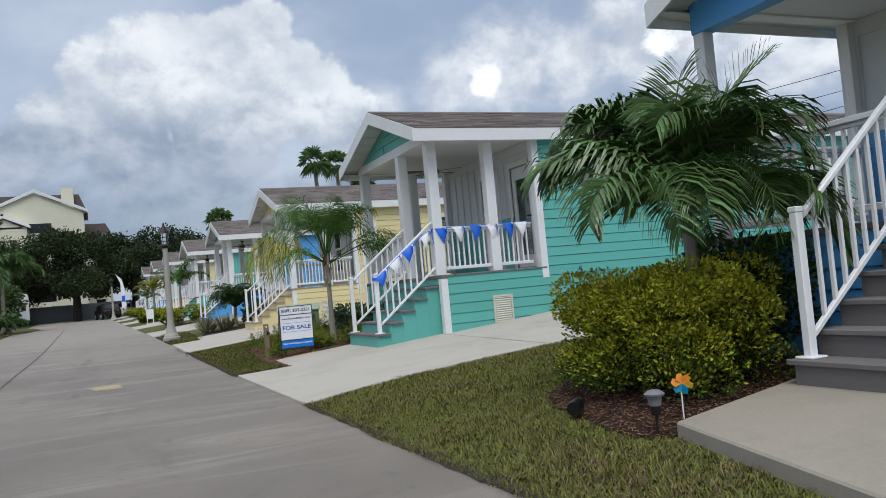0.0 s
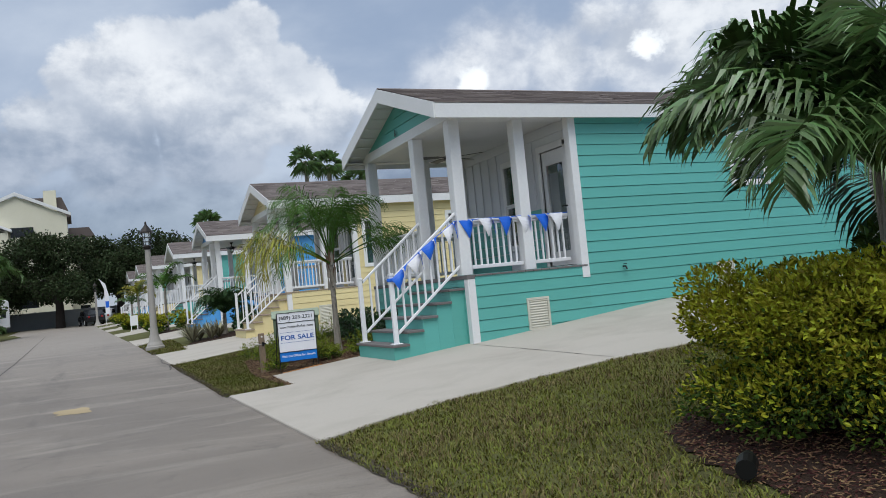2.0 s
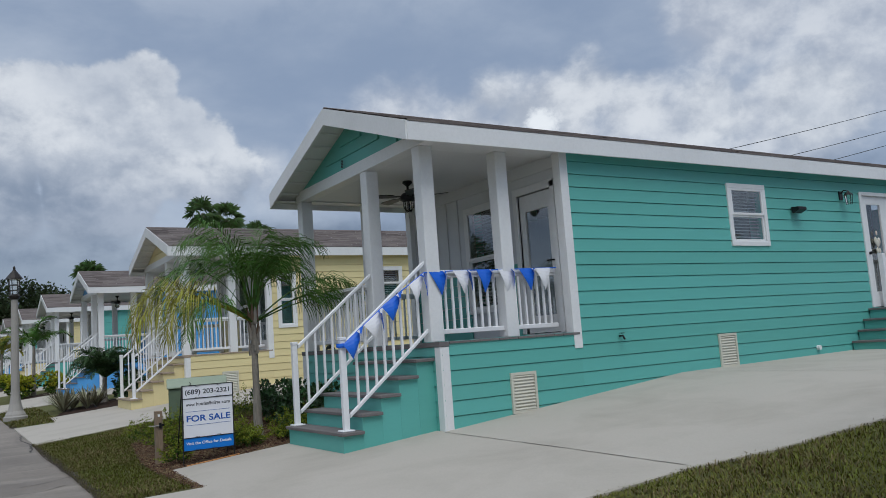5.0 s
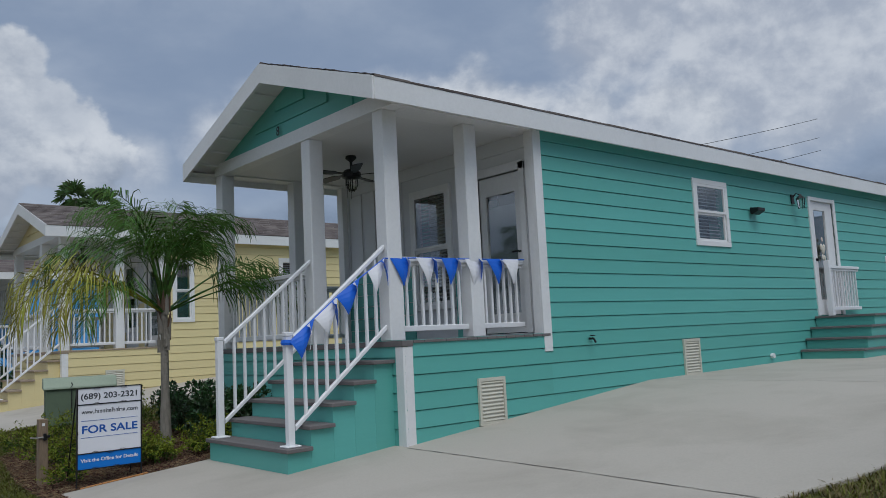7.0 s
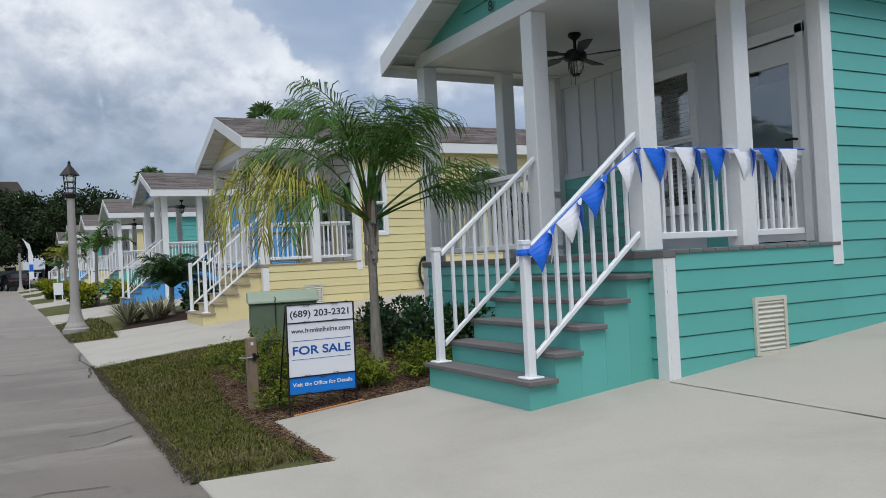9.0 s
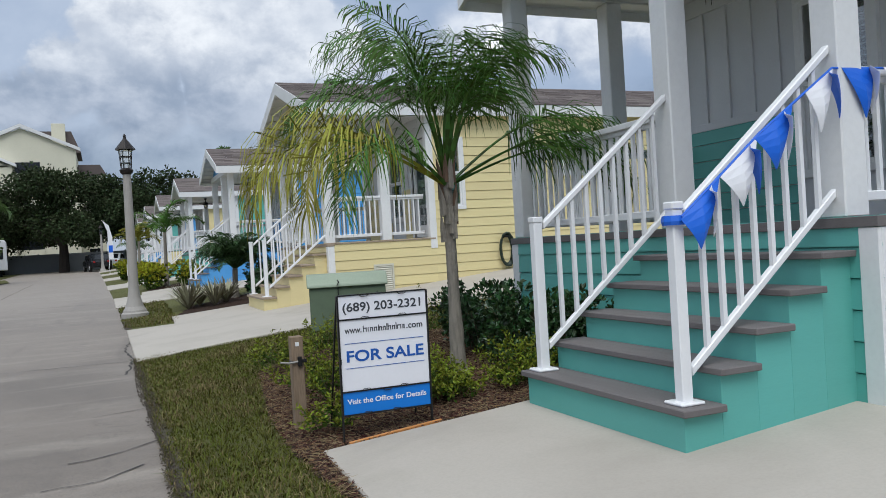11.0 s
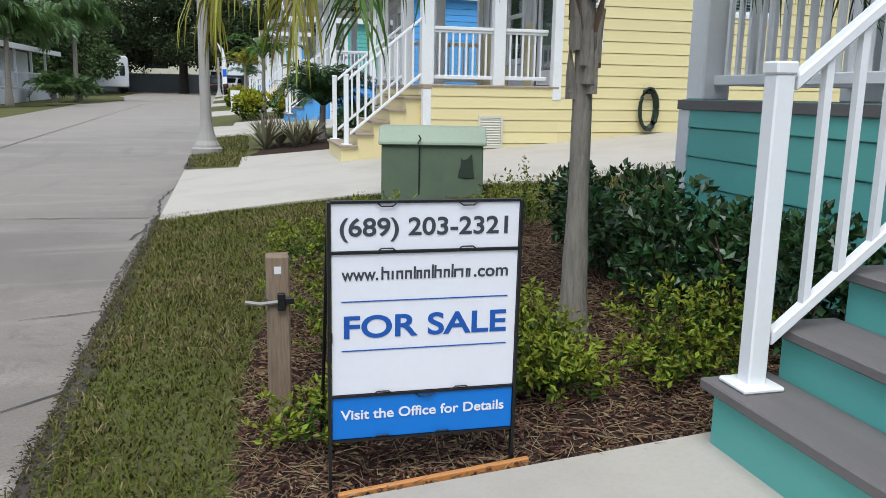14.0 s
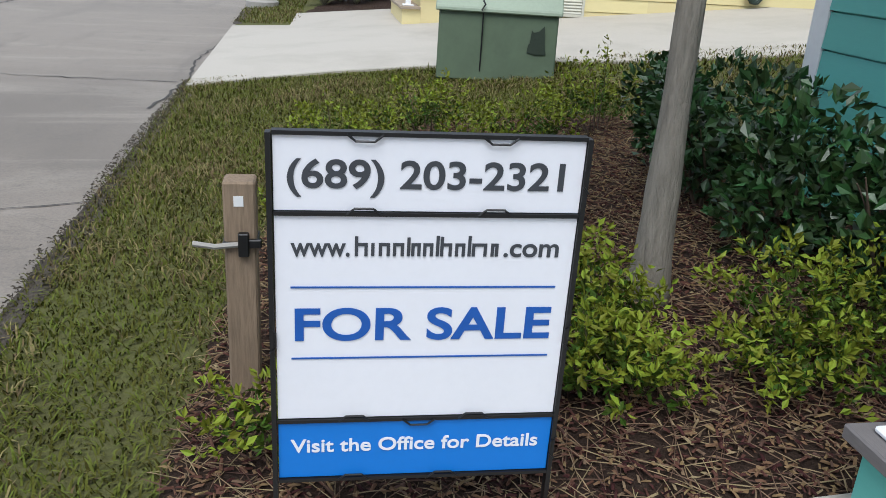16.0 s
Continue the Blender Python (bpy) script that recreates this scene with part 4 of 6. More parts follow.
def palm(name, at, trunk_h, radius, lean, fronds, label, seed, group="", boots=True):
    """fronds: (mesh, azimuth, tilt) already made; trunk with ring scars and old leaf bases."""
    rnd = random.Random(seed)
    t = thing(name, at, label, "palm", group)
    q = bmesh.new()
    n = 14
    path, rad = [], []
    for i in range(n + 1):
        f = i / n
        path.append((lean[0] * f ** 1.4, lean[1] * f ** 1.4, trunk_h * f - 0.05))
        rad.append(radius * (1.3 - 0.45 * min(1, f * 2.5) - 0.2 * f) * rnd.uniform(0.95, 1.06))
    tube(q, path, rad, 12)
    part("trunk", q, TRUNK, t, "grey ringed trunk", smooth=True)
    if boots:
        for i in range(24):
            q = bmesh.new()
            z = trunk_h * rnd.uniform(0.68, 0.98)
            a = rnd.uniform(0, math.tau)
            f = z / trunk_h
            c = Vector((lean[0] * f ** 1.4 + math.cos(a) * radius * 0.8, lean[1] * f ** 1.4 + math.sin(a) * radius * 0.8, z))
            tube(q, [c, c + Vector((math.cos(a) * 0.008, math.sin(a) * 0.008, 0.12)), c + Vector((math.cos(a) * rnd.uniform(0.005, 0.04), math.sin(a) * 0.02, 0.24))], [0.03, 0.022, 0.004], 5)
            part("leaf_base", q, BOOT if i % 3 == 0 else TRUNK, t)
    top = Vector((lean[0], lean[1], trunk_h - 0.06))
    for me, az, tw in fronds:
        part("frond", me, None, t, at=Matrix.Translation(top) @ Matrix.Rotation(az, 4, "Z") @ Matrix.Rotation(tw, 4, "X"))
    return t


def crown_of(rnd, specs):
    return [(frond_mesh(rnd, *s[2:]), radians(s[0]), radians(s[1])) for s in specs]


def gz(x, y, lift=0.0):
    return (x, y, ground_z(x, y) + lift)


# the feathery palm beside the steps
rnd = random.Random(11)
specs = []
for az, arch, droop, ln, mat in [(186, 30, 2.4, 2.3, PALM_YELLOW), (205, 28, 2.4, 2.1, PALM_YELLOW), (172, 40, 2.6, 2.3, PALM_YELLOW), (219, 26, 2.3, 2.1, PALM_LIGHT), (-4, 24, 1.7, 2.3, PALM_LIGHT), (12, 28, 1.9, 2.5, PALM_LIGHT), (160, 62, 3.0, 2.1, PALM_LIGHT), (150, 76, 3.0, 2.0, PALM_LIGHT), (50, 76, 2.7, 1.9, PALM_LIGHT),
                                 (6, 40, 2.0, 2.35, PALM_LIGHT), (-12, 30, 1.5, 2.2, PALM_LIGHT), (25, 66, 2.6, 2.0, PALM_LIGHT), (-90, 82, 3.2, 1.8, PALM_LIGHT), (232, 82, 2.8, 2.0, PALM_LIGHT), (15, 86, 2.2, 1.95, PALM_LIGHT),
                                 (160, 86, 2.2, 2.0, PALM_LIGHT), (100, 87, 1.8, 1.9, PALM_LIGHT), (300, 84, 2.4, 1.9, PALM_LIGHT), (60, 88, 1.6, 2.0, PALM_LIGHT), (200, 87, 1.7, 2.0, PALM_LIGHT), (340, 80, 2.3, 2.0, PALM_LIGHT), (135, 84, 2.2, 2.05, PALM_LIGHT)]:
    specs.append((az, rnd.uniform(-12, 12), ln * 0.88, radians(arch), droop, 52, 0.62 if mat is PALM_YELLOW else 0.5, 0.013, mat, 0.12, 1.2 if mat is PALM_YELLOW else 0.8, 0.4, 0.34))
palm("feather_palm", gz(3.75, 16.94), 1.70, 0.064, (0.0, 0.02), crown_of(rnd, specs), "young queen palm with a slender grey trunk and drooping fronds", 2, boots=True)

# the dense dark palm behind the hedge
rnd = random.Random(5)
specs = []
for i in range(31):
    az = i * 137.5 + rnd.uniform(-14, 14)
    arch = rnd.choice((10, 24, 36, 48, 60, 72, 82))
    specs.append((az, rnd.uniform(-25, 25), rnd.uniform(1.25, 1.6), radians(arch), rnd.uniform(1.8, 2.6), 54, 0.48, 0.036, PALM_DARK, 0.2, 0.45, 0.18, 0.16))
specs.append((-66, 0, 1.4, radians(66), 0.8, 46, 0.42, 0.034, PALM_DARK, 0.5, 0.15, 0.1, 0.25))
specs.append((-100, 10, 1.2, radians(78), 0.8, 44, 0.42, 0.034, PALM_DARK, 0.5, 0.15, 0.1, 0.25))
palm("dense_palm", gz(3.86, 6.05), 1.5, 0.07, (-0.05, 0.0), crown_of(rnd, specs), "dense dark green palm with slim twin trunk rising from the hedge", 3, boots=False)
q = bmesh.new()
tube(q, [gz(3.72, 5.98, -0.05), (3.75, 5.98, 1.0), (3.82, 6.0, 1.7)], [0.065, 0.055, 0.045], 10)
tagged(new("palm_stem", mesh_of(q, "palm_stem", TRUNK, smooth=True)), "second bare brown palm stem in the hedge", "palm")

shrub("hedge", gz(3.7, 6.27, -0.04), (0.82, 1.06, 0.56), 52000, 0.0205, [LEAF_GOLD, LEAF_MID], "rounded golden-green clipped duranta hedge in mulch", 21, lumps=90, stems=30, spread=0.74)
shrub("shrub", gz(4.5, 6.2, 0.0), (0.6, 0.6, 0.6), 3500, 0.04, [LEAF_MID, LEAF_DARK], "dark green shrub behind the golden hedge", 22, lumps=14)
# low shrubs round the sale sign
for i, (x, y, rx, ry, rz, n) in enumerate([(3.24, 16.42, 0.27, 0.26, 0.25, 1700), (3.42, 16.28, 0.24, 0.22, 0.16, 1100), (3.45, 16.75, 0.24, 0.24, 0.2, 1100), (3.98, 16.28, 0.3, 0.24, 0.14, 1300), (2.78, 17.75, 0.42, 0.3, 0.2, 1700), (3.3, 18.05, 0.36, 0.3, 0.22, 1500), (2.46, 16.28, 0.22, 0.24, 0.17, 800), (2.75, 17.1, 0.3, 0.3, 0.2, 1300),
                                           (4.12, 16.5, 0.36, 0.28, 0.24, 1600), (3.2, 17.15, 0.32, 0.3, 0.24, 1500), (2.7, 19.0, 0.38, 0.34, 0.2, 1300), (3.25, 19.35, 0.42, 0.34, 0.22, 1500), (3.75, 18.85, 0.34, 0.3, 0.22, 1300), (4.35, 19.3, 0.36, 0.34, 0.26, 1400)]):
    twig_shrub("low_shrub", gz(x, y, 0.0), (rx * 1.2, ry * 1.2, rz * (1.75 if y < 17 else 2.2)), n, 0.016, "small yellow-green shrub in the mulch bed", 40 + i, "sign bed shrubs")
for i, (x, y, rx, ry, rz, n) in enumerate([(4.45, 17.2, 0.36, 0.36, 0.38, 1500), (4.58, 16.75, 0.32, 0.3, 0.36, 1300), (4.4, 17.85, 0.34, 0.36, 0.36, 1400), (4.6, 16.2, 0.28, 0.25, 0.34, 1000), (4.55, 18.35, 0.34, 0.3, 0.36, 1100)]):
    shrub("glossy_shrub", gz(x, y, 0.02), (rx, ry, rz), n, 0.038, [LEAF_DARK], "dark glossy green shrub beside the porch", 60 + i, 10, "porch shrubs", length=1.6)

# ---- things on and by the aqua cottage ----
SIGN_WHITE = surface("sign_white", (0.80, 0.80, 0.84), 0.4, vary=0.02, stain=0.03, bump=0.02)
SIGN_BLUE = surface("sign_blue", (0.002, 0.175, 0.62), 0.6, vary=0.03, stain=0.04, bump=0.02)
INK_GREY = surface("ink_grey", (0.045, 0.05, 0.06), 0.5, bump=0)
INK_BLUE = surface("ink_blue", (0.006, 0.09, 0.40), 0.5, bump=0)
WOOD = surface("weathered_wood", (0.27, 0.195, 0.13), 0.85, vary=0.35, stain=0.35, grain=18, stretch=(6, 6, 0.6), bump=0.6, bump_size=0.006)
ORANGE_WOOD = surface("orange_lath", (0.55, 0.23, 0.06), 0.6, vary=0.15, stain=0.2)
BOX_GREEN = surface("transformer_green", (0.10, 0.14, 0.085), 0.55, vary=0.08, stain=0.25, grain=20, blotch=2.5, bump=0.1, dark=(0.05, 0.07, 0.045))
BOX_LID = surface("transformer_lid", (0.27, 0.33, 0.24), 0.5, vary=0.08, stain=0.2)
FLAG_BLUE = surface("pennant_blue", (0.012, 0.13, 0.66), 0.45, vary=0.04, stain=0.05)
FLAG_WHITE = surface("pennant_white", (0.8, 0.8, 0.82), 0.45, vary=0.03, stain=0.05)
POLE = surface("cast_concrete_pole", (0.36, 0.34, 0.31), 0.85, vary=0.12, stain=0.15, grain=40)
LANTERN_GLASS = glass("lantern_glass", (0.85, 0.85, 0.8), 0.15)
BRONZE = surface("dark_bronze", (0.03, 0.025, 0.022), 0.45, metal=0.5, vary=0.15)


def words(text, size, width, material, parent, m, bold=0.0, align="CENTER", name="lettering"):
    """Flat lettering in the built-in font, stretched to a width, as one thin mesh."""
    cu = bpy.data.curves.new(name, "FONT")
    cu.body, cu.size, cu.extrude, cu.offset, cu.align_x = text, size, 0.0006, bold, align
    ob = bpy.data.objects.new(name, cu)
    scene.collection.objects.link(ob)
    bpy.context.view_layer.update()
    me = bpy.data.meshes.new_from_object(ob.evaluated_get(bpy.context.evaluated_depsgraph_get()))
    bpy.data.objects.remove(ob)
    xs = [v.co.x for v in me.vertices]
    k = width / (max(xs) - min(xs)) if width else 1.0
    for v in me.vertices:
        v.co.x *= k
    me.materials.clear()
    me.materials.append(material)
    return part(name, me, None, parent, at=m)


def sale_sign():
    t = thing("sale_sign", Matrix.Translation((2.761, 15.885, 0.0)) @ Matrix.Rotation(radians(-1.0), 4, "Z") @ Matrix.Rotation(radians(1.2), 4, "X"), "white and blue framed for-sale sign standing in the mulch", "sign")
    W, Z0, Z1 = 0.63, 0.293, 1.077
    a, b = -W / 2, W / 2
    cuts = [Z0, Z0 + 0.153, Z0 + 0.625, Z1]
    q = bmesh.new()
    for x in (a, b - 0.012):
        box(q, x, x + 0.010, -0.012, 0.012, 0.1, Z1)
    for z in cuts:
        box(q, a + 0.012, b - 0.012, -0.010, 0.010, z - 0.004, z + 0.004)
    fr = part("frame", q, BLACK, t, "black angle-iron frame")
    for x in (a, b - 0.012):
        q = bmesh.new()
        tube(q, [(x + 0.006, 0.012, Z1 - 0.01), (x + 0.006, 0.34, 0.16)], 0.007, 6)
        part("back_leg", q, BLACK, t)
    for nm, z0, z1, mat in (("lower_panel", cuts[0], cuts[1], SIGN_BLUE), ("main_panel", cuts[1], cuts[2], SIGN_WHITE), ("rider_panel", cuts[2], cuts[3], SIGN_WHITE)):
        box_part(nm, (a + 0.013, b - 0.013, -0.004, 0.004, z0 + 0.005, z1 - 0.005), mat, t, bevel=0.001)
    # wire clips on the frame
    for z, xs in ((cuts[3], (-0.13, 0.13)), (cuts[2], (-0.13, 0.13)), (cuts[1], (-0.14, 0.0, 0.12)), (cuts[0], (-0.14, 0.06))):
        for i, x in enumerate(xs):
            q = bmesh.new()
            sg = -1 if z == cuts[3] or (z == cuts[1] and i == 1) else 1
            tube(q, [(x - 0.034, -0.012, z), (x - 0.018, -0.012, z + sg * 0.013), (x + 0.018, -0.012, z + sg * 0.013), (x + 0.034, -0.012, z)], 0.0025, 5)
            part("clip", q, BLACK, fr)
    for x, z in ((a, cuts[1] + 0.2), (b, cuts[1] + 0.2), (b, cuts[2] + 0.08), (b, cuts[0] + 0.07)):
        q = bmesh.new()
        sg = 1 if x < 0 else -1
        tube(q, [(x, -0.013, z - 0.03), (x + sg * 0.012, -0.013, z - 0.015), (x + sg * 0.012, -0.013, z + 0.015), (x, -0.013, z + 0.03)], 0.0025, 5)
        part("clip", q, BLACK, fr)
    face = Matrix.Rotation(radians(90), 4, "X")

    def at(x, z):
        return Matrix.Translation((x, -0.0055, z)) @ face
    words("(689) 203-2321", 0.079, 0.54, INK_GREY, t, at(0.0, cuts[2] + 0.053), 0.0014)
    zu = cuts[2] - 0.089
    words("www.", 0.058, 0.115, INK_GREY, t, at(-0.212, zu), 0.001)
    words(".com", 0.058, 0.115, INK_GREY, t, at(0.213, zu), 0.001)
    # the trade name between them as plain strokes
    x = -0.146
    for w, h in ((0.030, 0.042), (0.014, 0.028), (0.026, 0.028), (0.026, 0.028), (0.008, 0.040), (0.022, 0.028), (0.024, 0.028), (0.008, 0.044), (0.028, 0.042), (0.024, 0.028), (0.008, 0.044), (0.036, 0.028), (0.018, 0.028)):
        q = bmesh.new()
        if w < 0.016:
            box(q, x, x + 0.0065, -0.0062, -0.0045, zu, zu + h)
        else:
            box(q, x, x + 0.0065, -0.0062, -0.0045, zu, zu + h)
            box(q, x + w * 0.85 - 0.0065, x + w * 0.85, -0.0062, -0.0045, zu, zu + min(h, 0.028))
            box(q, x + 0.0065, x + w * 0.85 - 0.0065, -0.0062, -0.0045, zu + min(h, 0.028) - 0.0065, zu + min(h, 0.028))
        part("stroke", q, INK_GREY, t)
        x += w * 1.08
    words("FOR SALE", 0.102, 0.535, INK_BLUE, t, at(0.0, cuts[1] + 0.196), 0.0022)
    for z in (cuts[1] + 0.151, cuts[1] + 0.313):
        box_part("rule", (-0.272, 0.272, -0.0062, -0.0045, z, z + 0.0035), INK_BLUE, t, bevel=0)
    words("Visit the Office for Details", 0.047, 0.55, SIGN_WHITE, t, at(0.0, cuts[0] + 0.072), 0.0008)


sale_sign()

q = bmesh.new()
prism(q, [(2.47, 0.09), (3.12, 0.149), (3.12, 0.195), (2.47, 0.132)], "y", 15.826, 15.848)
tagged(new("bed_edging", mesh_of(q, "bed_edging", ORANGE_WOOD, 0.004)), "orange timber form strip along the slab edge", "edging")

# stake with a latch and a bent wire
st = thing("wooden_stake", gz(2.33, 16.62), "weathered square timber stake in the mulch", "stake")
q = bmesh.new()
box(q, -0.045, 0.045, -0.045, 0.045, -0.1, 0.68)
part("post", q, WOOD, st, bevel=0.006)
q = bmesh.new()
box(q, -0.05, 0.05, -0.052, 0.052, 0.49, 0.505)
box(q, -0.005, 0.025, -0.068, -0.046, 0.465, 0.535)
box(q, 0.02, 0.06, -0.062, -0.046, 0.49, 0.515)
part("clamp", q, BLACK, st, "black plastic clamp", bevel=0.003)
q = bmesh.new()
tube(q, [(0.0, -0.055, 0.50), (-0.07, -0.06, 0.495), (-0.13, -0.06, 0.505)], 0.008, 6)
part("pipe_stub", q, POLE, st, "grey bent pipe stub")
box_part("tag", (-0.015, 0.012, -0.047, -0.045, 0.61, 0.64), WHITE, st, bevel=0)

# green utility cabinet
tr = thing("utility_cabinet", Matrix.Translation(gz(4.2, 21.75)) @ Matrix.Rotation(radians(-13), 4, "Z"), "olive green steel transformer cabinet with sloped lid on the lawn", "utility box")
q = bmesh.new()
prism(q, [(-0.36, -0.02), (0.36, -0.02), (0.40, 0.58), (-0.30, 0.58)], "x", -0.52, 0.52)
part("body", q, BOX_GREEN, tr, bevel=0.012)
q = bmesh.new()
prism(q, [(-0.34, 0.56), (-0.33, 0.60), (-0.2, 0.74), (0.3, 0.74), (0.42, 0.58), (0.42, 0.56)], "x", -0.55, 0.55)
part("lid", q, BOX_LID, tr, "pale sage lid", bevel=0.015)
box_part("seam", (-0.14, -0.128, -0.352, -0.33, 0.0, 0.56), BLACK, tr, bevel=0)
q = bmesh.new()
tube(q, [(-0.14, -0.33, 0.66), (-0.12, -0.35, 0.63), (-0.15, -0.36, 0.58)], 0.008, 6)
part("hasp", q, BLACK, tr)
RUBBED = surface("rubbed_dark_patch", (0.03, 0.045, 0.03), 0.6, vary=0.3)
q = bmesh.new()
prism(q, ragged([(0.28, 0.22), (0.4, 0.26), (0.42, 0.46), (0.3, 0.42)], 0.03, 8, 3), "y", -0.3455, -0.325)
part("scuffed_patch", q, RUBBED, tr)


def street_lamp(at, label):
    t = thing("street_lamp", at, label, "street lamp", "street lamps")
    q = bmesh.new()
    lathe(q, [(0.29, -0.1), (0.29, 0.09), (0.25, 0.12), (0.24, 0.16), (0.19, 0.24), (0.14, 0.42), (0.112, 0.62), (0.105, 0.75), (0.085, 3.12), (0.092, 3.14)], 16)
    part("pole", q, POLE, t, smooth=False)
    q = bmesh.new()
    lathe(q, [(0.09, 3.13), (0.13, 3.17), (0.145, 3.23), (0.10, 3.27)], 12)
    part("collar", q, BRONZE, t)
    q = bmesh.new()
    lathe(q, [(0.10, 3.27), (0.13, 3.66)], 8)
    part("glass", q, LANTERN_GLASS, t)
    q = bmesh.new()
    lathe(q, [(0.215, 3.67), (0.205, 3.70), (0.08, 3.86), (0.045, 3.90), (0.03, 3.95), (0.035, 3.98), (0.004, 4.03)], 8)
    part("cap", q, BRONZE, t)
    for i in range(6):
        a = i * math.tau / 6
        q = bmesh.new()
        tube(q, [(0.105 * math.cos(a), 0.105 * math.sin(a), 3.25), (0.138 * math.cos(a), 0.138 * math.sin(a), 3.68)], 0.009, 5)
        part("cage_bar", q, BRONZE, t)
    for z, r in ((3.38, 0.115), (3.52, 0.127)):
        q = bmesh.new()
        lathe(q, [(r + 0.004, z - 0.006), (r + 0.006, z + 0.006)], 12)
        part("cage_ring", q, BRONZE, t)
    return t


lamp = street_lamp(gz(1.66, 29.7), "tall tapered concrete street lamp with dark lantern")
for y in (84.0,):
    copy_thing(lamp, Matrix.Translation((1.7 + bend(y), y, rise(y))))


# bunting along the porch rail and stair rail
def bunting():
    t = thing("bunting", (HOUSE_X, HOUSE_Y, 0), "string of blue and white pennants tied along the porch rail", "bunting")
    line = [Vector(p) for p in ((-1.15, 0.21, 1.44), (-0.6, 0.205, 1.87), (-0.04, 0.2, 2.24), (0.5, 0.215, 2.26), (1.2, 0.215, 2.265), (2.05, 0.215, 2.28))]
    q = bmesh.new()
    tube(q, line, 0.008, 6)
    part("cord", q, FLAG_BLUE, t, "blue cord")
    q = bmesh.new()
    lathe(q, [(0.062, 1.40), (0.068, 1.42), (0.062, 1.45)], 10, (-1.15, 0.27, 0.0))
    part("knot", q, FLAG_BLUE, t)
    rnd = random.Random(4)
    along = [(0.12, 0), (0.40, 1), (0.66, 0), (1.0, 1), (1.27, 0), (1.56, 1), (1.85, 0), (2.13, 1), (2.40, 0), (2.62, 1)]
    knots = [(0.0, line[0])]
    for p in line[1:]:
        knots.append((knots[-1][0] + (p - knots[-1][1]).length, p))
    scale_ = (knots[-1][0] - 0.08) / 2.75

    def on_cord(s_):
        for (s0, p0), (s1, p1) in zip(knots, knots[1:]):
            if s_ <= s1:
                return p0.lerp(p1, (s_ - s0) / (s1 - s0)), (p1 - p0).normalized()
        return knots[-1][1], (knots[-1][1] - knots[-2][1]).normalized()

    def pennant(s_, colour, half, drop, turn, out):
        """A cloth triangle that hangs from the cord, turned about the vertical."""
        c, d = on_cord(s_)
        verts, faces, rows = [], [], 6
        level = Vector((d.x, d.y, 0)).normalized()
        swing = Vector((level.x * math.cos(turn) - level.y * math.sin(turn), level.x * math.sin(turn) + level.y * math.cos(turn), 0))
        sway = rnd.uniform(-0.03, 0.05)
        for r in range(rows + 1):
            f = r / rows
            across = d if abs(turn) < 0.5 else d.lerp(swing, min(1.0, f * 3 + 0.6))
            base = c + Vector((sway * f, -out - 0.025 * math.sin(f * 2.6), -drop * f))
            for sd in (-1, 0, 1):
                verts.append(base + across * sd * (half * (1 - f) + 0.004) + Vector((0, -0.016 * (sd == 0) * math.sin(f * 3), 0)))
        for r in range(rows):
            for j in range(2):
                k = r * 3 + j
                faces.append((k, k + 1, k + 4, k + 3))
        ob = part("pennant", raw_mesh("pennant", verts, faces, colour), None, t)
        ob.modifiers.new("cloth", "SOLIDIFY").thickness = 0.002

    for s_, pale in along:
        main, other = (FLAG_WHITE, FLAG_BLUE) if pale else (FLAG_BLUE, FLAG_WHITE)
        pennant(s_ * scale_, main, 0.125 if s_ > 0.9 else 0.165, 0.29 if s_ > 0.9 else 0.26, rnd.uniform(-0.3, 0.2), 0.012)
        if s_ < 2.5:
            pennant(s_ * scale_ + 0.11, other, 0.11, 0.27, rnd.uniform(0.95, 1.25), 0.004)


bunting()


def ceiling_fan(at, label):
    t = thing("ceiling_fan", at, label, "ceiling fan", "porch fans")
    q = bmesh.new()
    lathe(q, [(0.07, 0.0), (0.075, -0.03), (0.03, -0.07), (0.018, -0.08), (0.018, -0.17), (0.09, -0.19), (0.125, -0.23), (0.125, -0.29), (0.07, -0.32)][::-1], 16)
    part("motor", q, BLACK, t)
    for i in range(5):
        a = i * math.tau / 5 + 0.4
        q = bmesh.new()
        prism(q, [(0.12, -0.025), (0.22, -0.03), (0.26, -0.06), (0.60, -0.075), (0.63, 0.0), (0.60, 0.075), (0.26, 0.06), (0.22, 0.03), (0.12, 0.025)], "z", -0.252, -0.244)
        part("blade", q, BLACK, t, at=Matrix.Rotation(a, 4, "Z") @ Matrix.Rotation(radians(9), 4, "X"))
    q = bmesh.new()
    lathe(q, [(0.02, -0.47), (0.06, -0.45), (0.075, -0.38), (0.07, -0.32)], 12)
    part("light_globe", q, LANTERN_GLASS, t, "frosted cage light")
    for i in range(6):
        a = i * math.tau / 6
        q = bmesh.new()
        tube(q, [(0.085 * math.cos(a), 0.085 * math.sin(a), -0.31), (0.088 * math.cos(a), 0.088 * math.sin(a), -0.40), (0.03 * math.cos(a), 0.03 * math.sin(a), -0.48)], 0.005, 5)
        part("cage_bar", q, BLACK, t)
    for x in (-0.03, 0.03):
        q = bmesh.new()
        tube(q, [(x, 0.06, -0.32), (x, 0.06, -0.56)], 0.003, 5)
        part("pull_chain", q, BLACK, t)
    return t


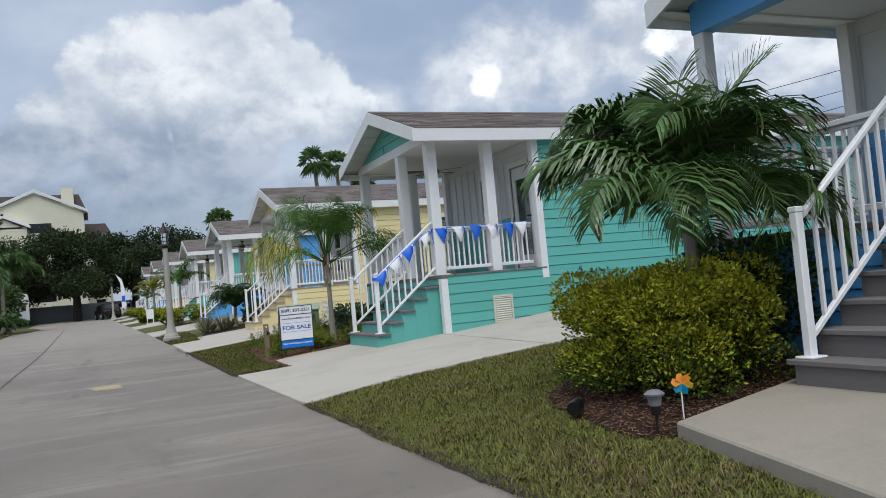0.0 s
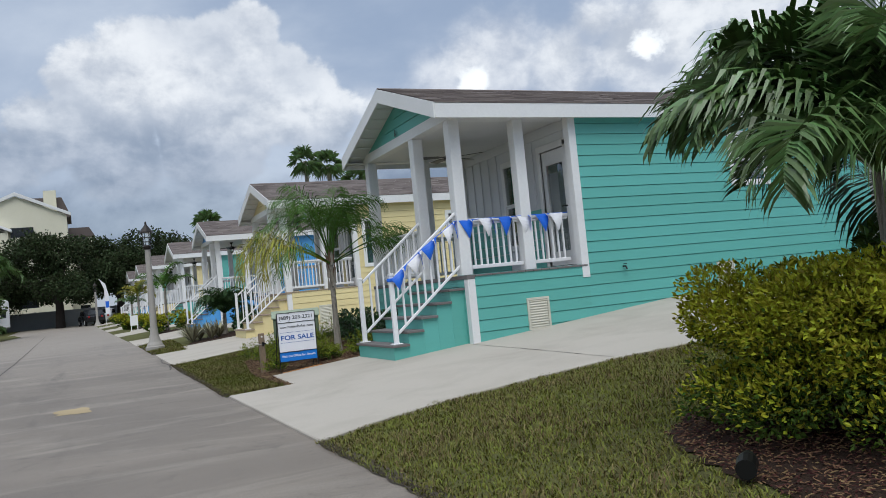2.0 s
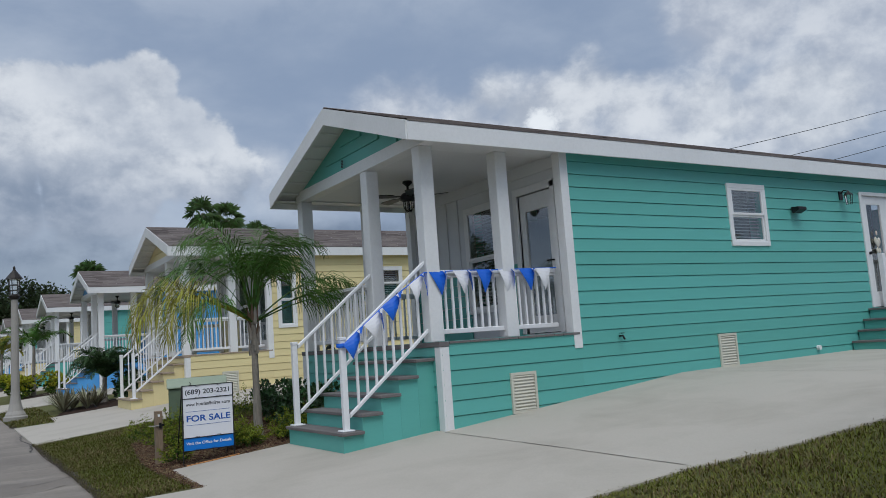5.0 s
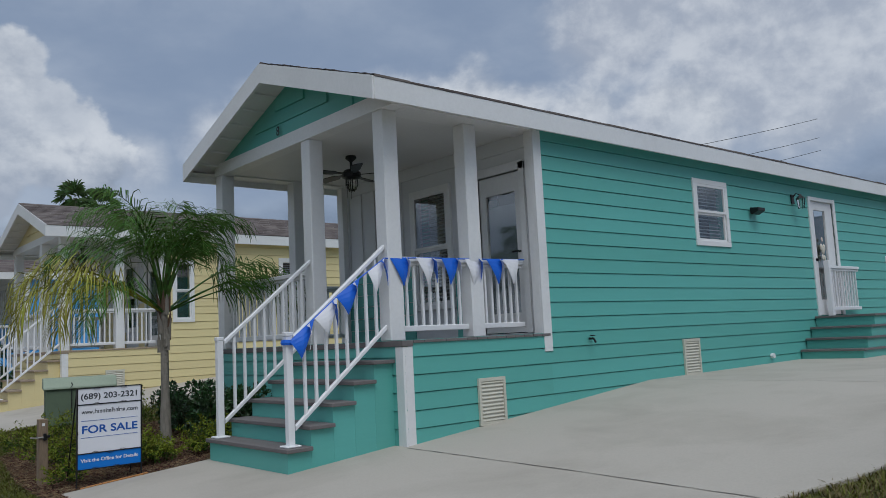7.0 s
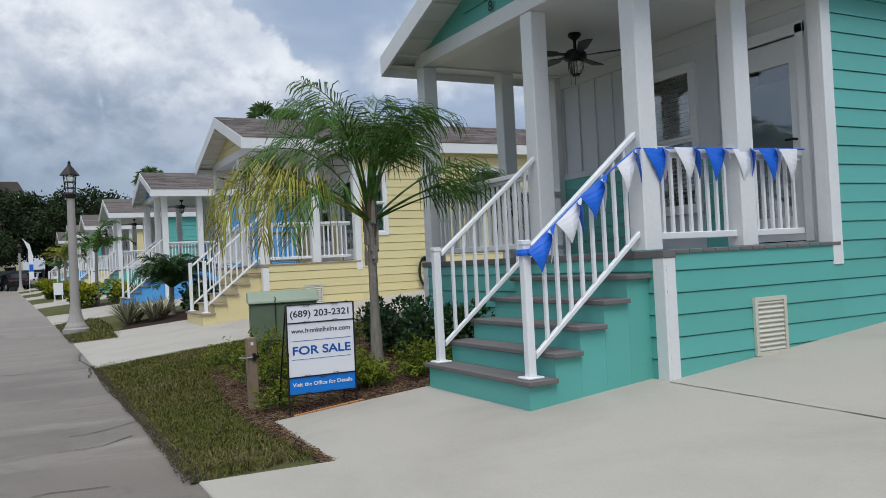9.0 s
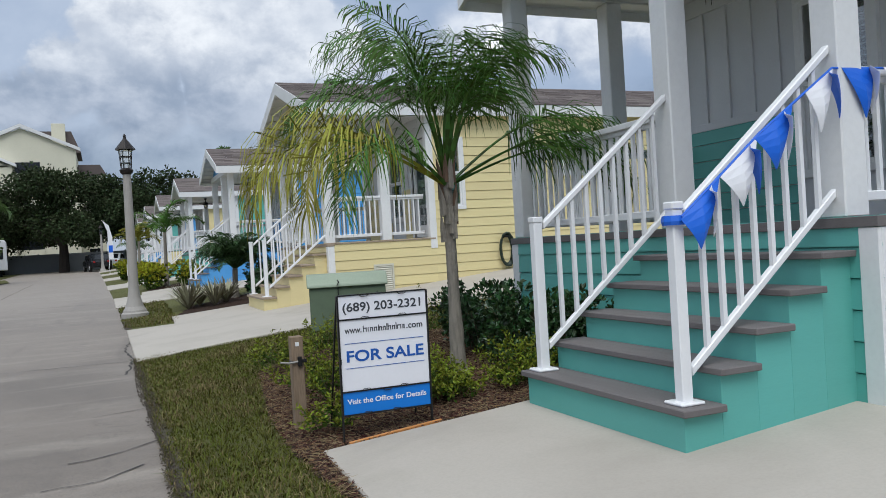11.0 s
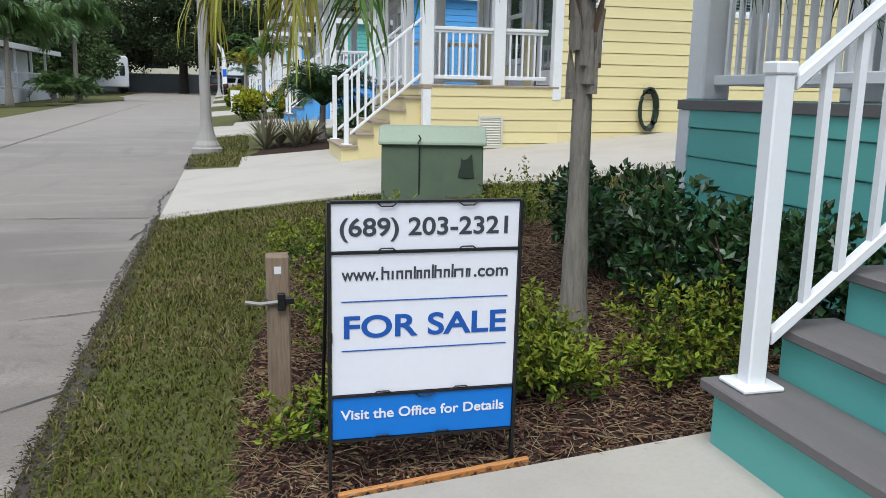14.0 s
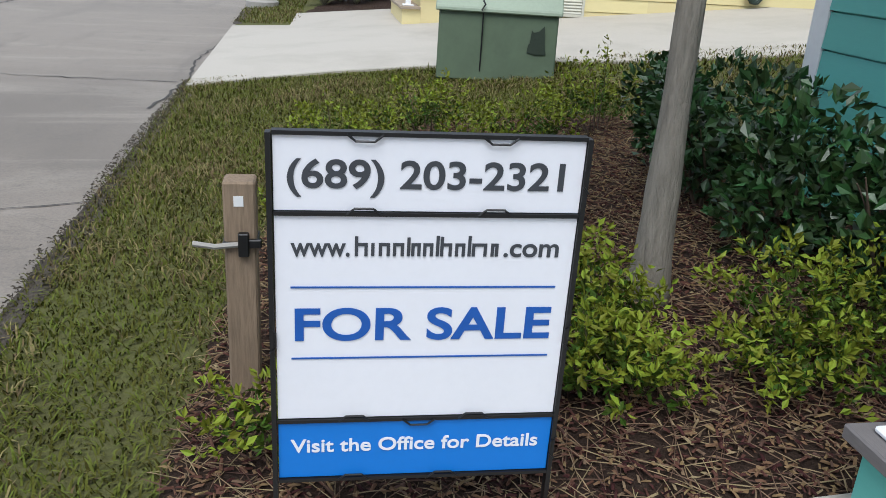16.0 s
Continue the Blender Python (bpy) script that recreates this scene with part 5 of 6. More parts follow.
fan = ceiling_fan((HOUSE_X + 1.0, HOUSE_Y + 2.25, EAVE + 0.02), "black five-bladed ceiling fan with caged light under a porch")
for k in range(2, 6):
    y = HOUSE_Y + ROW[k]
    copy_thing(fan, Matrix.Translation((HOUSE_X + bend(y) + 1.0, y + 2.1, EAVE + 0.02 + rise(y + 2))))

nb = thing("house_number", (HOUSE_X - 0.014, HOUSE_Y + 2.33, 4.02), "small black house number on the gable", "house number")
words("8", 0.16, 0, BLACK, nb, Matrix.Rotation(radians(-90), 4, "Z") @ Matrix.Rotation(radians(90), 4, "X"), 0.003)
nb.location.x -= 0.02


def wall_lantern(at, label):
    t = thing("wall_lantern", at, label, "wall lamp", "wall lanterns")
    box_part("back_plate", (-0.05, 0.05, -0.02, 0.0, -0.08, 0.08), BLACK, t)
    q = bmesh.new()
    tube(q, [(0, -0.01, 0.03), (0, -0.08, 0.09), (0, -0.14, 0.06), (0, -0.15, 0.02)], 0.01, 6)
    part("arm", q, BLACK, t)
    q = bmesh.new()
    lathe(q, [(0.085, -0.01), (0.02, 0.05), (0.008, 0.07)], 6, (0, -0.15, 0))
    part("cap", q, BLACK, t)
    q = bmesh.new()
    lathe(q, [(0.04, -0.17), (0.06, -0.015)], 6, (0, -0.15, 0))
    part("glass", q, LANTERN_GLASS, t)
    for i in range(6):
        a = i * math.tau / 6
        q = bmesh.new()
        tube(q, [(0.045 * math.cos(a), -0.15 + 0.045 * math.sin(a), -0.18), (0.066 * math.cos(a), -0.15 + 0.066 * math.sin(a), -0.01)], 0.005, 4)
        part("cage_bar", q, BLACK, t)
    return t


wall_lantern((13.5, HOUSE_Y - 0.026, 3.46), "black lantern wall lamp beside the side door")
fl = thing("flood_light", (12.1, HOUSE_Y - 0.026, 3.17), "small black flood light on the aqua siding", "flood light")
box_part("base", (-0.05, 0.05, -0.03, 0.0, -0.03, 0.05), BLACK, fl)
q = bmesh.new()
prism(q, [(-0.03, 0.04), (-0.17, 0.03), (-0.17, -0.02), (-0.06, -0.07), (-0.03, -0.05)], "x", -0.11, 0.11)
part("head", q, BLACK, fl, bevel=0.006)
fc = thing("hose_tap", (7.85, HOUSE_Y - 0.026, 1.30), "black outdoor tap on the siding", "tap")
q = bmesh.new()
tube(q, [(0, 0, 0), (0, -0.07, 0.0), (0, -0.10, -0.05)], 0.014, 7)
part("spout", q, BLACK, fc)
q = bmesh.new()
lathe(q, [(0.035, 0.0), (0.035, 0.012)], 8, (0, -0.055, 0.03))
part("handle", q, BLACK, fc)
wp = thing("waste_pipe", (12.3, HOUSE_Y - 0.026, 0.86), "white capped pipe low on the siding", "pipe")
q = bmesh.new()
tube(q, [(0, 0.0, 0), (0, -0.05, 0)], 0.04, 10)
part("cap", q, WHITE, wp)


HOSE = surface("dark_green_rubber", (0.012, 0.026, 0.015), 0.45, vary=0.1)


def hose(at):
    t = thing("garden_hose", at, "coiled dark green garden hose hung on the siding", "hose")
    rnd = random.Random(2)
    for i in range(5):
        q = bmesh.new()
        pts = [(math.cos(a) * (0.12 + 0.012 * i), -0.03 - 0.012 * i, math.sin(a) * (0.30 + 0.01 * i) + rnd.uniform(-0.01, 0.01)) for a in [j * math.tau / 20 for j in range(21)]]
        tube(q, pts, 0.02, 6, cap=False)
        part("coil", q, HOSE, t, smooth=True)
    box_part("hook", (-0.05, 0.05, -0.1, 0.0, 0.24, 0.29), BLACK, t)


hose((8.68, HOUSE_Y + ROW[2] - 0.03, 1.2))

# side entrance of the aqua cottage
sd = thing("side_door", (HOUSE_X + 9.16, HOUSE_Y, 1.46), "white side door with a long glass light and a bow", "door")
q = bmesh.new()
for b_ in ((-0.075, 0, -0.045, 0.1, 0, 2.1), (0.9, 0.975, -0.045, 0.1, 0, 2.1), (0, 0.9, -0.045, 0.1, 2.035, 2.1)):
    box(q, *b_)
part("door_frame", q, WHITE, sd, bevel=0.004)
q = bmesh.new()
for b_ in ((0.005, 0.17, 0.0, 0.045, 0.01, 2.03), (0.62, 0.895, 0.0, 0.045, 0.01, 2.03), (0.17, 0.62, 0.0, 0.045, 0.01, 0.28), (0.17, 0.62, 0.0, 0.045, 1.88, 2.03)):
    box(q, *b_)
part("door_leaf", q, WHITE, sd)
box_part("pane", (0.17, 0.62, 0.02, 0.026, 0.28, 1.88), PANE, sd, bevel=0).visible_shadow = False
box_part("interior", (-0.05, 0.95, 0.35, 0.37, -0.05, 2.1), DARK, sd, bevel=0)
q = bmesh.new()
lathe(q, [(0.012, 0), (0.03, 0.02), (0.028, 0.045), (0.01, 0.055)], 10)
part("knob", q, BLACK, sd, at=Matrix.Translation((0.08, 0.0, 0.98)) @ Matrix.Rotation(radians(90), 4, "X"))
q = bmesh.new()
for dx, dz, r in ((0, 0, 0.05), (-0.05, 0.06, 0.045), (0.05, 0.05, 0.045), (-0.03, -0.12, 0.035), (0.04, -0.13, 0.035), (0.0, 0.2, 0.03)):
    bmesh.ops.create_icosphere(q, subdivisions=2, radius=r, matrix=Matrix.Translation((0.36 + dx, -0.02, 1.15 + dz)) @ Matrix.Diagonal((1, 0.4, 1.5, 1)))
part("bow", q, CREAM, sd, "cream ribbon bow", smooth=True)
ss = thing("side_steps", (13.3, HOUSE_Y - 0.03, 0.0), "aqua boxed steps with grey treads up to the side door", "steps")
for i in range(4):
    z = 0.73 + 0.18 * (i + 1)
    x = i * 0.21
    box_part("riser", (x, 2.3, -1.0 + 0.012 * i, -0.004, 0.3 if i == 0 else z - 0.18, z - 0.036), AQUA, ss, bevel=0.003)
    box_part("tread", (x - 0.03, 2.3, -1.03 + 0.012 * i, -0.003, z - 0.036, z), COMPOSITE, ss, bevel=0.004)
for i, (ya) in enumerate((-0.95,)):
    railing(ss, (1.55, ya), (2.3, ya), 1.45)
    box_part("newel_post", (1.48, 1.57, ya - 0.045, ya + 0.045, 1.45, 2.42), VINYL, ss)
    box_part("newel_post", (1.05, 1.14, -0.13, -0.04, 1.45, 2.42), VINYL, ss)
    railing(ss, (1.14, -0.085), (2.3, -0.085), 1.45)

# ---- bed by the blue cottage ----
GREY_PLASTIC = surface("grey_plastic", (0.2, 0.2, 0.21), 0.5)
sl = thing("path_light", gz(2.6, 5.12), "grey plastic solar path light in the mulch", "garden light")
q = bmesh.new()
lathe(q, [(0.01, -0.05), (0.01, 0.13), (0.03, 0.14), (0.04, 0.2)], 10)
part("stem", q, BRONZE, sl)
q = bmesh.new()
lathe(q, [(0.04, 0.2), (0.05, 0.265)], 10)
part("lens", q, GREY_PLASTIC, sl)
q = bmesh.new()
lathe(q, [(0.066, 0.265), (0.07, 0.278), (0.04, 0.3), (0.005, 0.305)], 12)
part("cap", q, GREY_PLASTIC, sl)
sp = thing("spot_light", gz(2.6, 6.08), "small black garden spot light lying in mulch", "garden light")
q = bmesh.new()
tube(q, [(-0.06, -0.05, 0.09), (0.02, 0.02, 0.10), (0.09, 0.08, 0.11)], [0.052, 0.056, 0.035], 14)
part("head", q, BLACK, sp)
q = bmesh.new()
tube(q, [(0.02, 0.02, -0.05), (0.02, 0.02, 0.05)], 0.012, 6)
part("spike", q, BLACK, sp)
pw = thing("pinwheel", gz(2.93, 5.25), "orange and blue garden pinwheel on a thin stick", "pinwheel")
q = bmesh.new()
tube(q, [(0, 0, -0.05), (0, 0, 0.26)], 0.005, 6)
part("stick", q, VINYL, pw)
PW = [surface("pinwheel_orange", (0.75, 0.25, 0.02), 0.4), surface("pinwheel_blue", (0.01, 0.25, 0.42), 0.4), surface("pinwheel_gold", (0.7, 0.42, 0.03), 0.4)]
for i in range(6):
    q = bmesh.new()
    prism(q, [(0.0, 0.0), (0.045, 0.022), (0.075, -0.006), (0.062, -0.037), (0.022, -0.025)], "y", -0.004, 0.004)
    part("petal", q, PW[(2, 1, 1, 0, 0, 0)[i]], pw, at=Matrix.Translation((0, -0.015, 0.26)) @ Matrix.Rotation(radians(-44), 4, "Z") @ Matrix.Rotation(i * math.tau / 6, 4, "Y") @ Matrix.Rotation(0.3, 4, "X"))

# ---- farther along the row ----
rnd = random.Random(31)
def small_palm(at, h, ln, mat, label, seed, n=15, pairs=30, lw=0.03, radius=0.08, droop=(1.4, 2.3), leaf=0.32):
    r = random.Random(seed)
    sp_ = [(i * 137.5 + r.uniform(-15, 15), r.uniform(-15, 15), ln * r.uniform(0.8, 1.15), radians(r.uniform(25, 85)), r.uniform(*droop), pairs, leaf, lw, mat, 0.3, 0.4, 0.2, 0.2) for i in range(n)]
    return palm("small_palm", at, h, radius, (0.03, 0.05), crown_of(r, sp_), label, seed, "palms along the row", boots=False)


small_palm(gz(3.95, 30.5), 0.75, 1.25, PALM_PYGMY, "short bushy dark pygmy palm beside cottage steps", 61, 40, 40, 0.022, 0.09, (1.6, 2.8), 0.32)
small_palm(gz(3.3 + bend(42), 41.5), 2.0, 1.5, PALM_LIGHT, "slim green palm with arching fronds by the row", 62, 12, 26, 0.05)
small_palm(gz(3.0 + bend(53), 53.0), 1.9, 1.3, PALM_YELLOW, "yellowing slim palm by the cottage row", 63, 12, 22, 0.05)
small_palm(gz(3.4 + bend(64), 64.5), 1.5, 1.2, PALM_DARK, "dark short palm by the cottage row", 64, 12, 20, 0.05)


def blade_plant(at, label, seed, n=60, h=0.5, mat=None):
    r = random.Random(seed)
    verts, faces = [], []
    for i in range(n):
        a, lean_ = r.uniform(0, math.tau), r.uniform(0.25, 1.0)
        l, w = h * r.uniform(0.7, 1.25), 0.018
        d = Vector((math.cos(a), math.sin(a), 0))
        sd_ = Vector((-math.sin(a), math.cos(a), 0))
        b = len(verts)
        for f, ww in ((0, 1), (0.4, 1.2), (0.75, 0.8), (1, 0.05)):
            c = d * l * lean_ * f + Vector((0, 0, l * (f * 1.1 - 0.55 * lean_ * f * f)))
            verts += [c - sd_ * w * ww, c + sd_ * w * ww]
        faces += [(b, b + 1, b + 3, b + 2), (b + 2, b + 3, b + 5, b + 4), (b + 4, b + 5, b + 7, b + 6)]
    t = thing("strap_leaf_plant", at, label, "plant", "strap-leaf plants")
    tagged(part("leaves", raw_mesh("leaves", verts, faces, mat or STRAP), None, t), kind="stuff")


STRAP = surface("variegated_strap_leaf", (0.34, 0.33, 0.22), 0.5, gloss=0.15, vary=0.2, stain=0.3, piece=0.4, bump=0, dark=(0.10, 0.07, 0.05))
for i, (x, y) in enumerate(((2.75, 29.3), (3.3, 29.2), (3.05, 29.9), (3.6, 29.6), (2.8, 30.4))):
    blade_plant(gz(x, y), "variegated strap-leaf clump in a mulch bed", 70 + i, 80, 0.6)
for i, (x, y, r) in enumerate(((3.0, 41.0, 0.7), (4.0, 40.2, 0.6), (3.4, 52.5, 0.8), (2.6, 54, 0.5), (3.6, 64, 0.8), (2.9, 66, 0.6), (3.2, 76, 0.8))):
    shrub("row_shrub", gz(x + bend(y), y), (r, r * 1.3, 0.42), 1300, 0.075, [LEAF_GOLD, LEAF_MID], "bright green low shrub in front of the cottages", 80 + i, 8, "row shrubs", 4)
for i, (x, y) in enumerate(((4.5, 29.2), (4.6, 30.8))):
    shrub("row_shrub", gz(x, y), (0.45, 0.5, 0.4), 900, 0.06, [LEAF_DARK], "dark green shrub by cottage steps", 95 + i, 8, "row shrubs", 4)
# small white notice board and tall banner by the row
nbx = thing("notice_board", gz(2.5 + bend(50), 50.0), "small white notice board on short legs", "sign")
box_part("board", (-0.2, 0.2, -0.02, 0.02, 0.3, 0.85), WHITE, nbx)
for x in (-0.16, 0.16):
    box_part("leg", (x - 0.02, x + 0.02, -0.02, 0.02, -0.1, 0.3), WHITE, nbx)
bn = thing("feather_banner", gz(2.0 + bend(72), 72.0), "tall white and blue feather banner on a pole", "banner")
q = bmesh.new()
tube(q, [(0, 0, -0.1), (0, 0, 3.0), (-0.15, 0, 3.6), (-0.35, 0, 3.8)], 0.02, 6)
part("pole", q, VINYL, bn)
q = bmesh.new()
prism(q, [(0.0, 1.0), (0.3, 1.05), (0.28, 2.6), (0.1, 3.4), (-0.3, 3.75), (-0.02, 3.0)], "y", -0.004, 0.004)
part("cloth", q, FLAG_WHITE, bn)
box_part("stripe", (0.02, 0.28, -0.008, 0.008, 1.5, 2.0), FLAG_BLUE, bn, "blue band")


# ---- the far end of the street ----
STUCCO = surface("cream_stucco", (0.70, 0.67, 0.53), 0.85, vary=0.05, stain=0.08, grain=8, blotch=0.3)
GREY_WALL = surface("grey_fence", (0.27, 0.29, 0.31), 0.8, vary=0.06, stain=0.1)
CAR_DARK = surface("dark_car_paint", (0.02, 0.022, 0.026), 0.25, metal=0.3)
CAR_WHITE = surface("white_car_paint", (0.72, 0.73, 0.74), 0.3)
RUBBER = surface("tyre_rubber", (0.015, 0.015, 0.015), 0.9)
DARK_GLASS = surface("dark_glazing", (0.012, 0.014, 0.016), 0.12, vary=0.02, stain=0.02, bump=0)


def tree(name, at, height, radii, trunk_r, leaf_mat, label, seed, count=5200, size=0.32, group="", low=0.5):
    r = random.Random(seed)
    t = thing(name, at, label, "tree", group)
    q = bmesh.new()
    tube(q, [(0, 0, -0.2), (r.gauss(0, 0.1), r.gauss(0, 0.1), height * 0.2), (r.gauss(0, 0.3), r.gauss(0, 0.3), height * 0.5)], [trunk_r * 1.3, trunk_r, trunk_r * 0.6], 9)
    part("trunk", q, BARK, t)
    balls = []
    for i in range(22):
        a, f = r.uniform(0, math.tau), math.sqrt(r.uniform(0.02, 0.8))
        c = Vector((math.cos(a) * radii[0] * f, math.sin(a) * radii[1] * f, height * r.uniform(low, 0.88) * (1.06 - 0.25 * f)))
        balls.append((c, r.uniform(0.26, 0.42)))
        q = bmesh.new()
        s0 = Vector((0, 0, height * r.uniform(0.2, 0.45)))
        tube(q, [s0, s0.lerp(c, 0.5) + Vector((r.gauss(0, 0.3), r.gauss(0, 0.3), 0.4)), c], [trunk_r * 0.5, trunk_r * 0.3, trunk_r * 0.08], 6)
        part("limb", q, BARK, t)
    pts = []
    while len(pts) < count:
        c, k = r.choice(balls)
        d = Vector((r.gauss(0, 1), r.gauss(0, 1), r.gauss(0, 1))).normalized()
        f = r.uniform(0.15, 1.0) ** 0.6
        pt = c + Vector((d.x * radii[0], d.y * radii[1], d.z * radii[2])) * k * f * r.uniform(0.8, 1.15)
        pts.append((pt, d))
    v, f = leaves(r, pts, size, 1.3, 0.0)
    tagged(part("crown", raw_mesh("crown", v, f, leaf_mat), None, t), kind="stuff")
    return t


def gy(x, y):
    return (x, y, rise(y))


for i, (x, y, h, rx, rz, mat, n) in enumerate([(-2.2, 92, 10.6, 5.6, 4.4, OAK_LEAF, 11000), (3.6, 95, 11.2, 4.6, 4.6, OAK_LEAF, 9000), (-8.0, 97, 8.6, 4.5, 3.6, OAK_LEAF, 6000), (10.5, 100, 9.6, 5.5, 4.5, OAK_LEAF, 6000),
                                                (-16, 78, 13.0, 6.0, 5.8, TREE_LEAF, 16000), (-24, 72, 13.0, 6.5, 5.8, TREE_LEAF, 9000), (-11.5, 88, 12.6, 4.2, 4.8, TREE_LEAF, 10000), (-21, 60, 10.5, 5, 4.5, TREE_LEAF, 6000), (-15, 72, 8.2, 5.2, 4.2, TREE_LEAF, 7000), (-11, 80, 6.8, 4.4, 3.6, TREE_LEAF, 6000),
                                                (18, 112, 8.4, 6, 4.5, OAK_LEAF, 5000), (27, 118, 8.4, 6, 4.5, OAK_LEAF, 5000), (37, 122, 8.0, 6, 4.5, OAK_LEAF, 4500), (48, 120, 7.4, 6, 4.2, OAK_LEAF, 4500)]):
    tree("oak_tree" if mat is OAK_LEAF else "shade_tree", gy(x, y), h, (rx, rx, rz), 0.38, mat, "spreading dark live oak at the end of the street" if mat is OAK_LEAF else "tall leafy green shade tree across the street", 200 + i, n * 2, 0.21, "far trees", 0.36 if mat is OAK_LEAF else 0.2)


def fan_palm(at, height, label, seed, crown=1.7):
    r = random.Random(seed)
    t = thing("fan_palm", at, label, "palm", "tall fan palms")
    q = bmesh.new()
    tube(q, [(0, 0, -0.2), (0.1, 0.05, height * 0.5), (0, 0.1, height)], [0.24, 0.19, 0.17], 9)
    part("trunk", q, TRUNK, t)
    for i in range(30):
        a, e = i * 2.4 + r.uniform(-0.2, 0.2), radians(r.uniform(-50, 85))
        d = Vector((math.cos(a) * math.cos(e), math.sin(a) * math.cos(e), math.sin(e)))
        flat_ = d.cross(Vector((0, 0, 1))).normalized()
        roll = r.uniform(-0.9, 0.9)
        sd_ = flat_ * math.cos(roll) + flat_.cross(d) * math.sin(roll)
        thick = d.cross(sd_).normalized() * 0.03
        c = d * crown * 0.42
        verts, faces = [tuple(c * 0.02), tuple(c + sd_ * 0.025), tuple(c - sd_ * 0.025)], [(0, 1, 2)]
        for j in range(13):
            g = radians(-105 + j * 210 / 12)
            w = d * math.cos(g) + sd_ * math.sin(g)
            l = crown * 0.55 * r.uniform(0.85, 1.1) * (1.0 - 0.25 * abs(g) / 1.8)
            wide_ = (sd_ * math.cos(g) - d * math.sin(g)) * 0.04 + thick
            b = len(verts)
            verts += [tuple(c), tuple(c + w * l * 0.55 + wide_), tuple(c + w * l + Vector((0, 0, -0.16 * crown))), tuple(c + w * l * 0.55 - wide_)]
            faces += [(b, b + 1, b + 2), (b, b + 2, b + 3)]
        part("fan_leaf", raw_mesh("fan_leaf", verts, faces, PALM_DARK), None, t, at=(0, 0.1, height))
    return t


for i, (x, y, h, c) in enumerate([(18.1, 70, 12.5, 1.9), (20.4, 71, 12.3, 1.8), (9.8, 72, 7.9, 1.5), (23.5, 73, 11.2, 1.7)]):
    fan_palm((x, y, rise(y)), h, "tall cabbage fan palm far behind the cottages", 300 + i, c)
for i, (x, y, h, ln, mat) in enumerate([(-7.6, 54, 3.1, 2.7, PALM_DARK), (-6.3, 63, 3.7, 3.2, PALM_DARK), (-10.8, 50, 3.8, 2.6, PALM_YELLOW)]):
    r = random.Random(330 + i)
    sp_ = [(j * 137.5 + r.uniform(-15, 15), r.uniform(-15, 15), ln * r.uniform(0.85, 1.1), radians(r.uniform(30, 82)), r.uniform(2.2, 3.2), 40, 0.85, 0.085, mat, 0.1, 0.9, 0.25, 0.2) for j in range(24)]
    palm("street_palm", gy(x, y), h, 0.16, (0.05, 0.1), crown_of(r, sp_), "drooping queen palm on the lawn across the street", 330 + i, "palms across the street", boots=False)
for i, (x, y, r_) in enumerate([(-6.9, 60, 1.3), (-5.9, 61.5, 1.1)]):
    r = random.Random(350 + i)
    sp_ = [(j * 137.5, r.uniform(-15, 15), r_ * r.uniform(0.9, 1.3), radians(r.uniform(20, 80)), r.uniform(1.5, 2.4), 26, 0.5, 0.07, PALM_DARK, 0.3, 0.4, 0.2, 0.1) for j in range(22)]
    palm("bushy_palm", gy(x, y), 0.5, 0.2, (0, 0), crown_of(r, sp_), "low bushy palm clump on the lawn island", 350 + i, "palms across the street", boots=False)
patch("lawn_island", ragged([(-9.6, 50), (-6.6, 54), (-5.0, 60), (-4.2, 66), (-5.2, 74), (-10, 76)], 0.05, 9, 6), 0.03, GRASS, "green lawn island across the street")


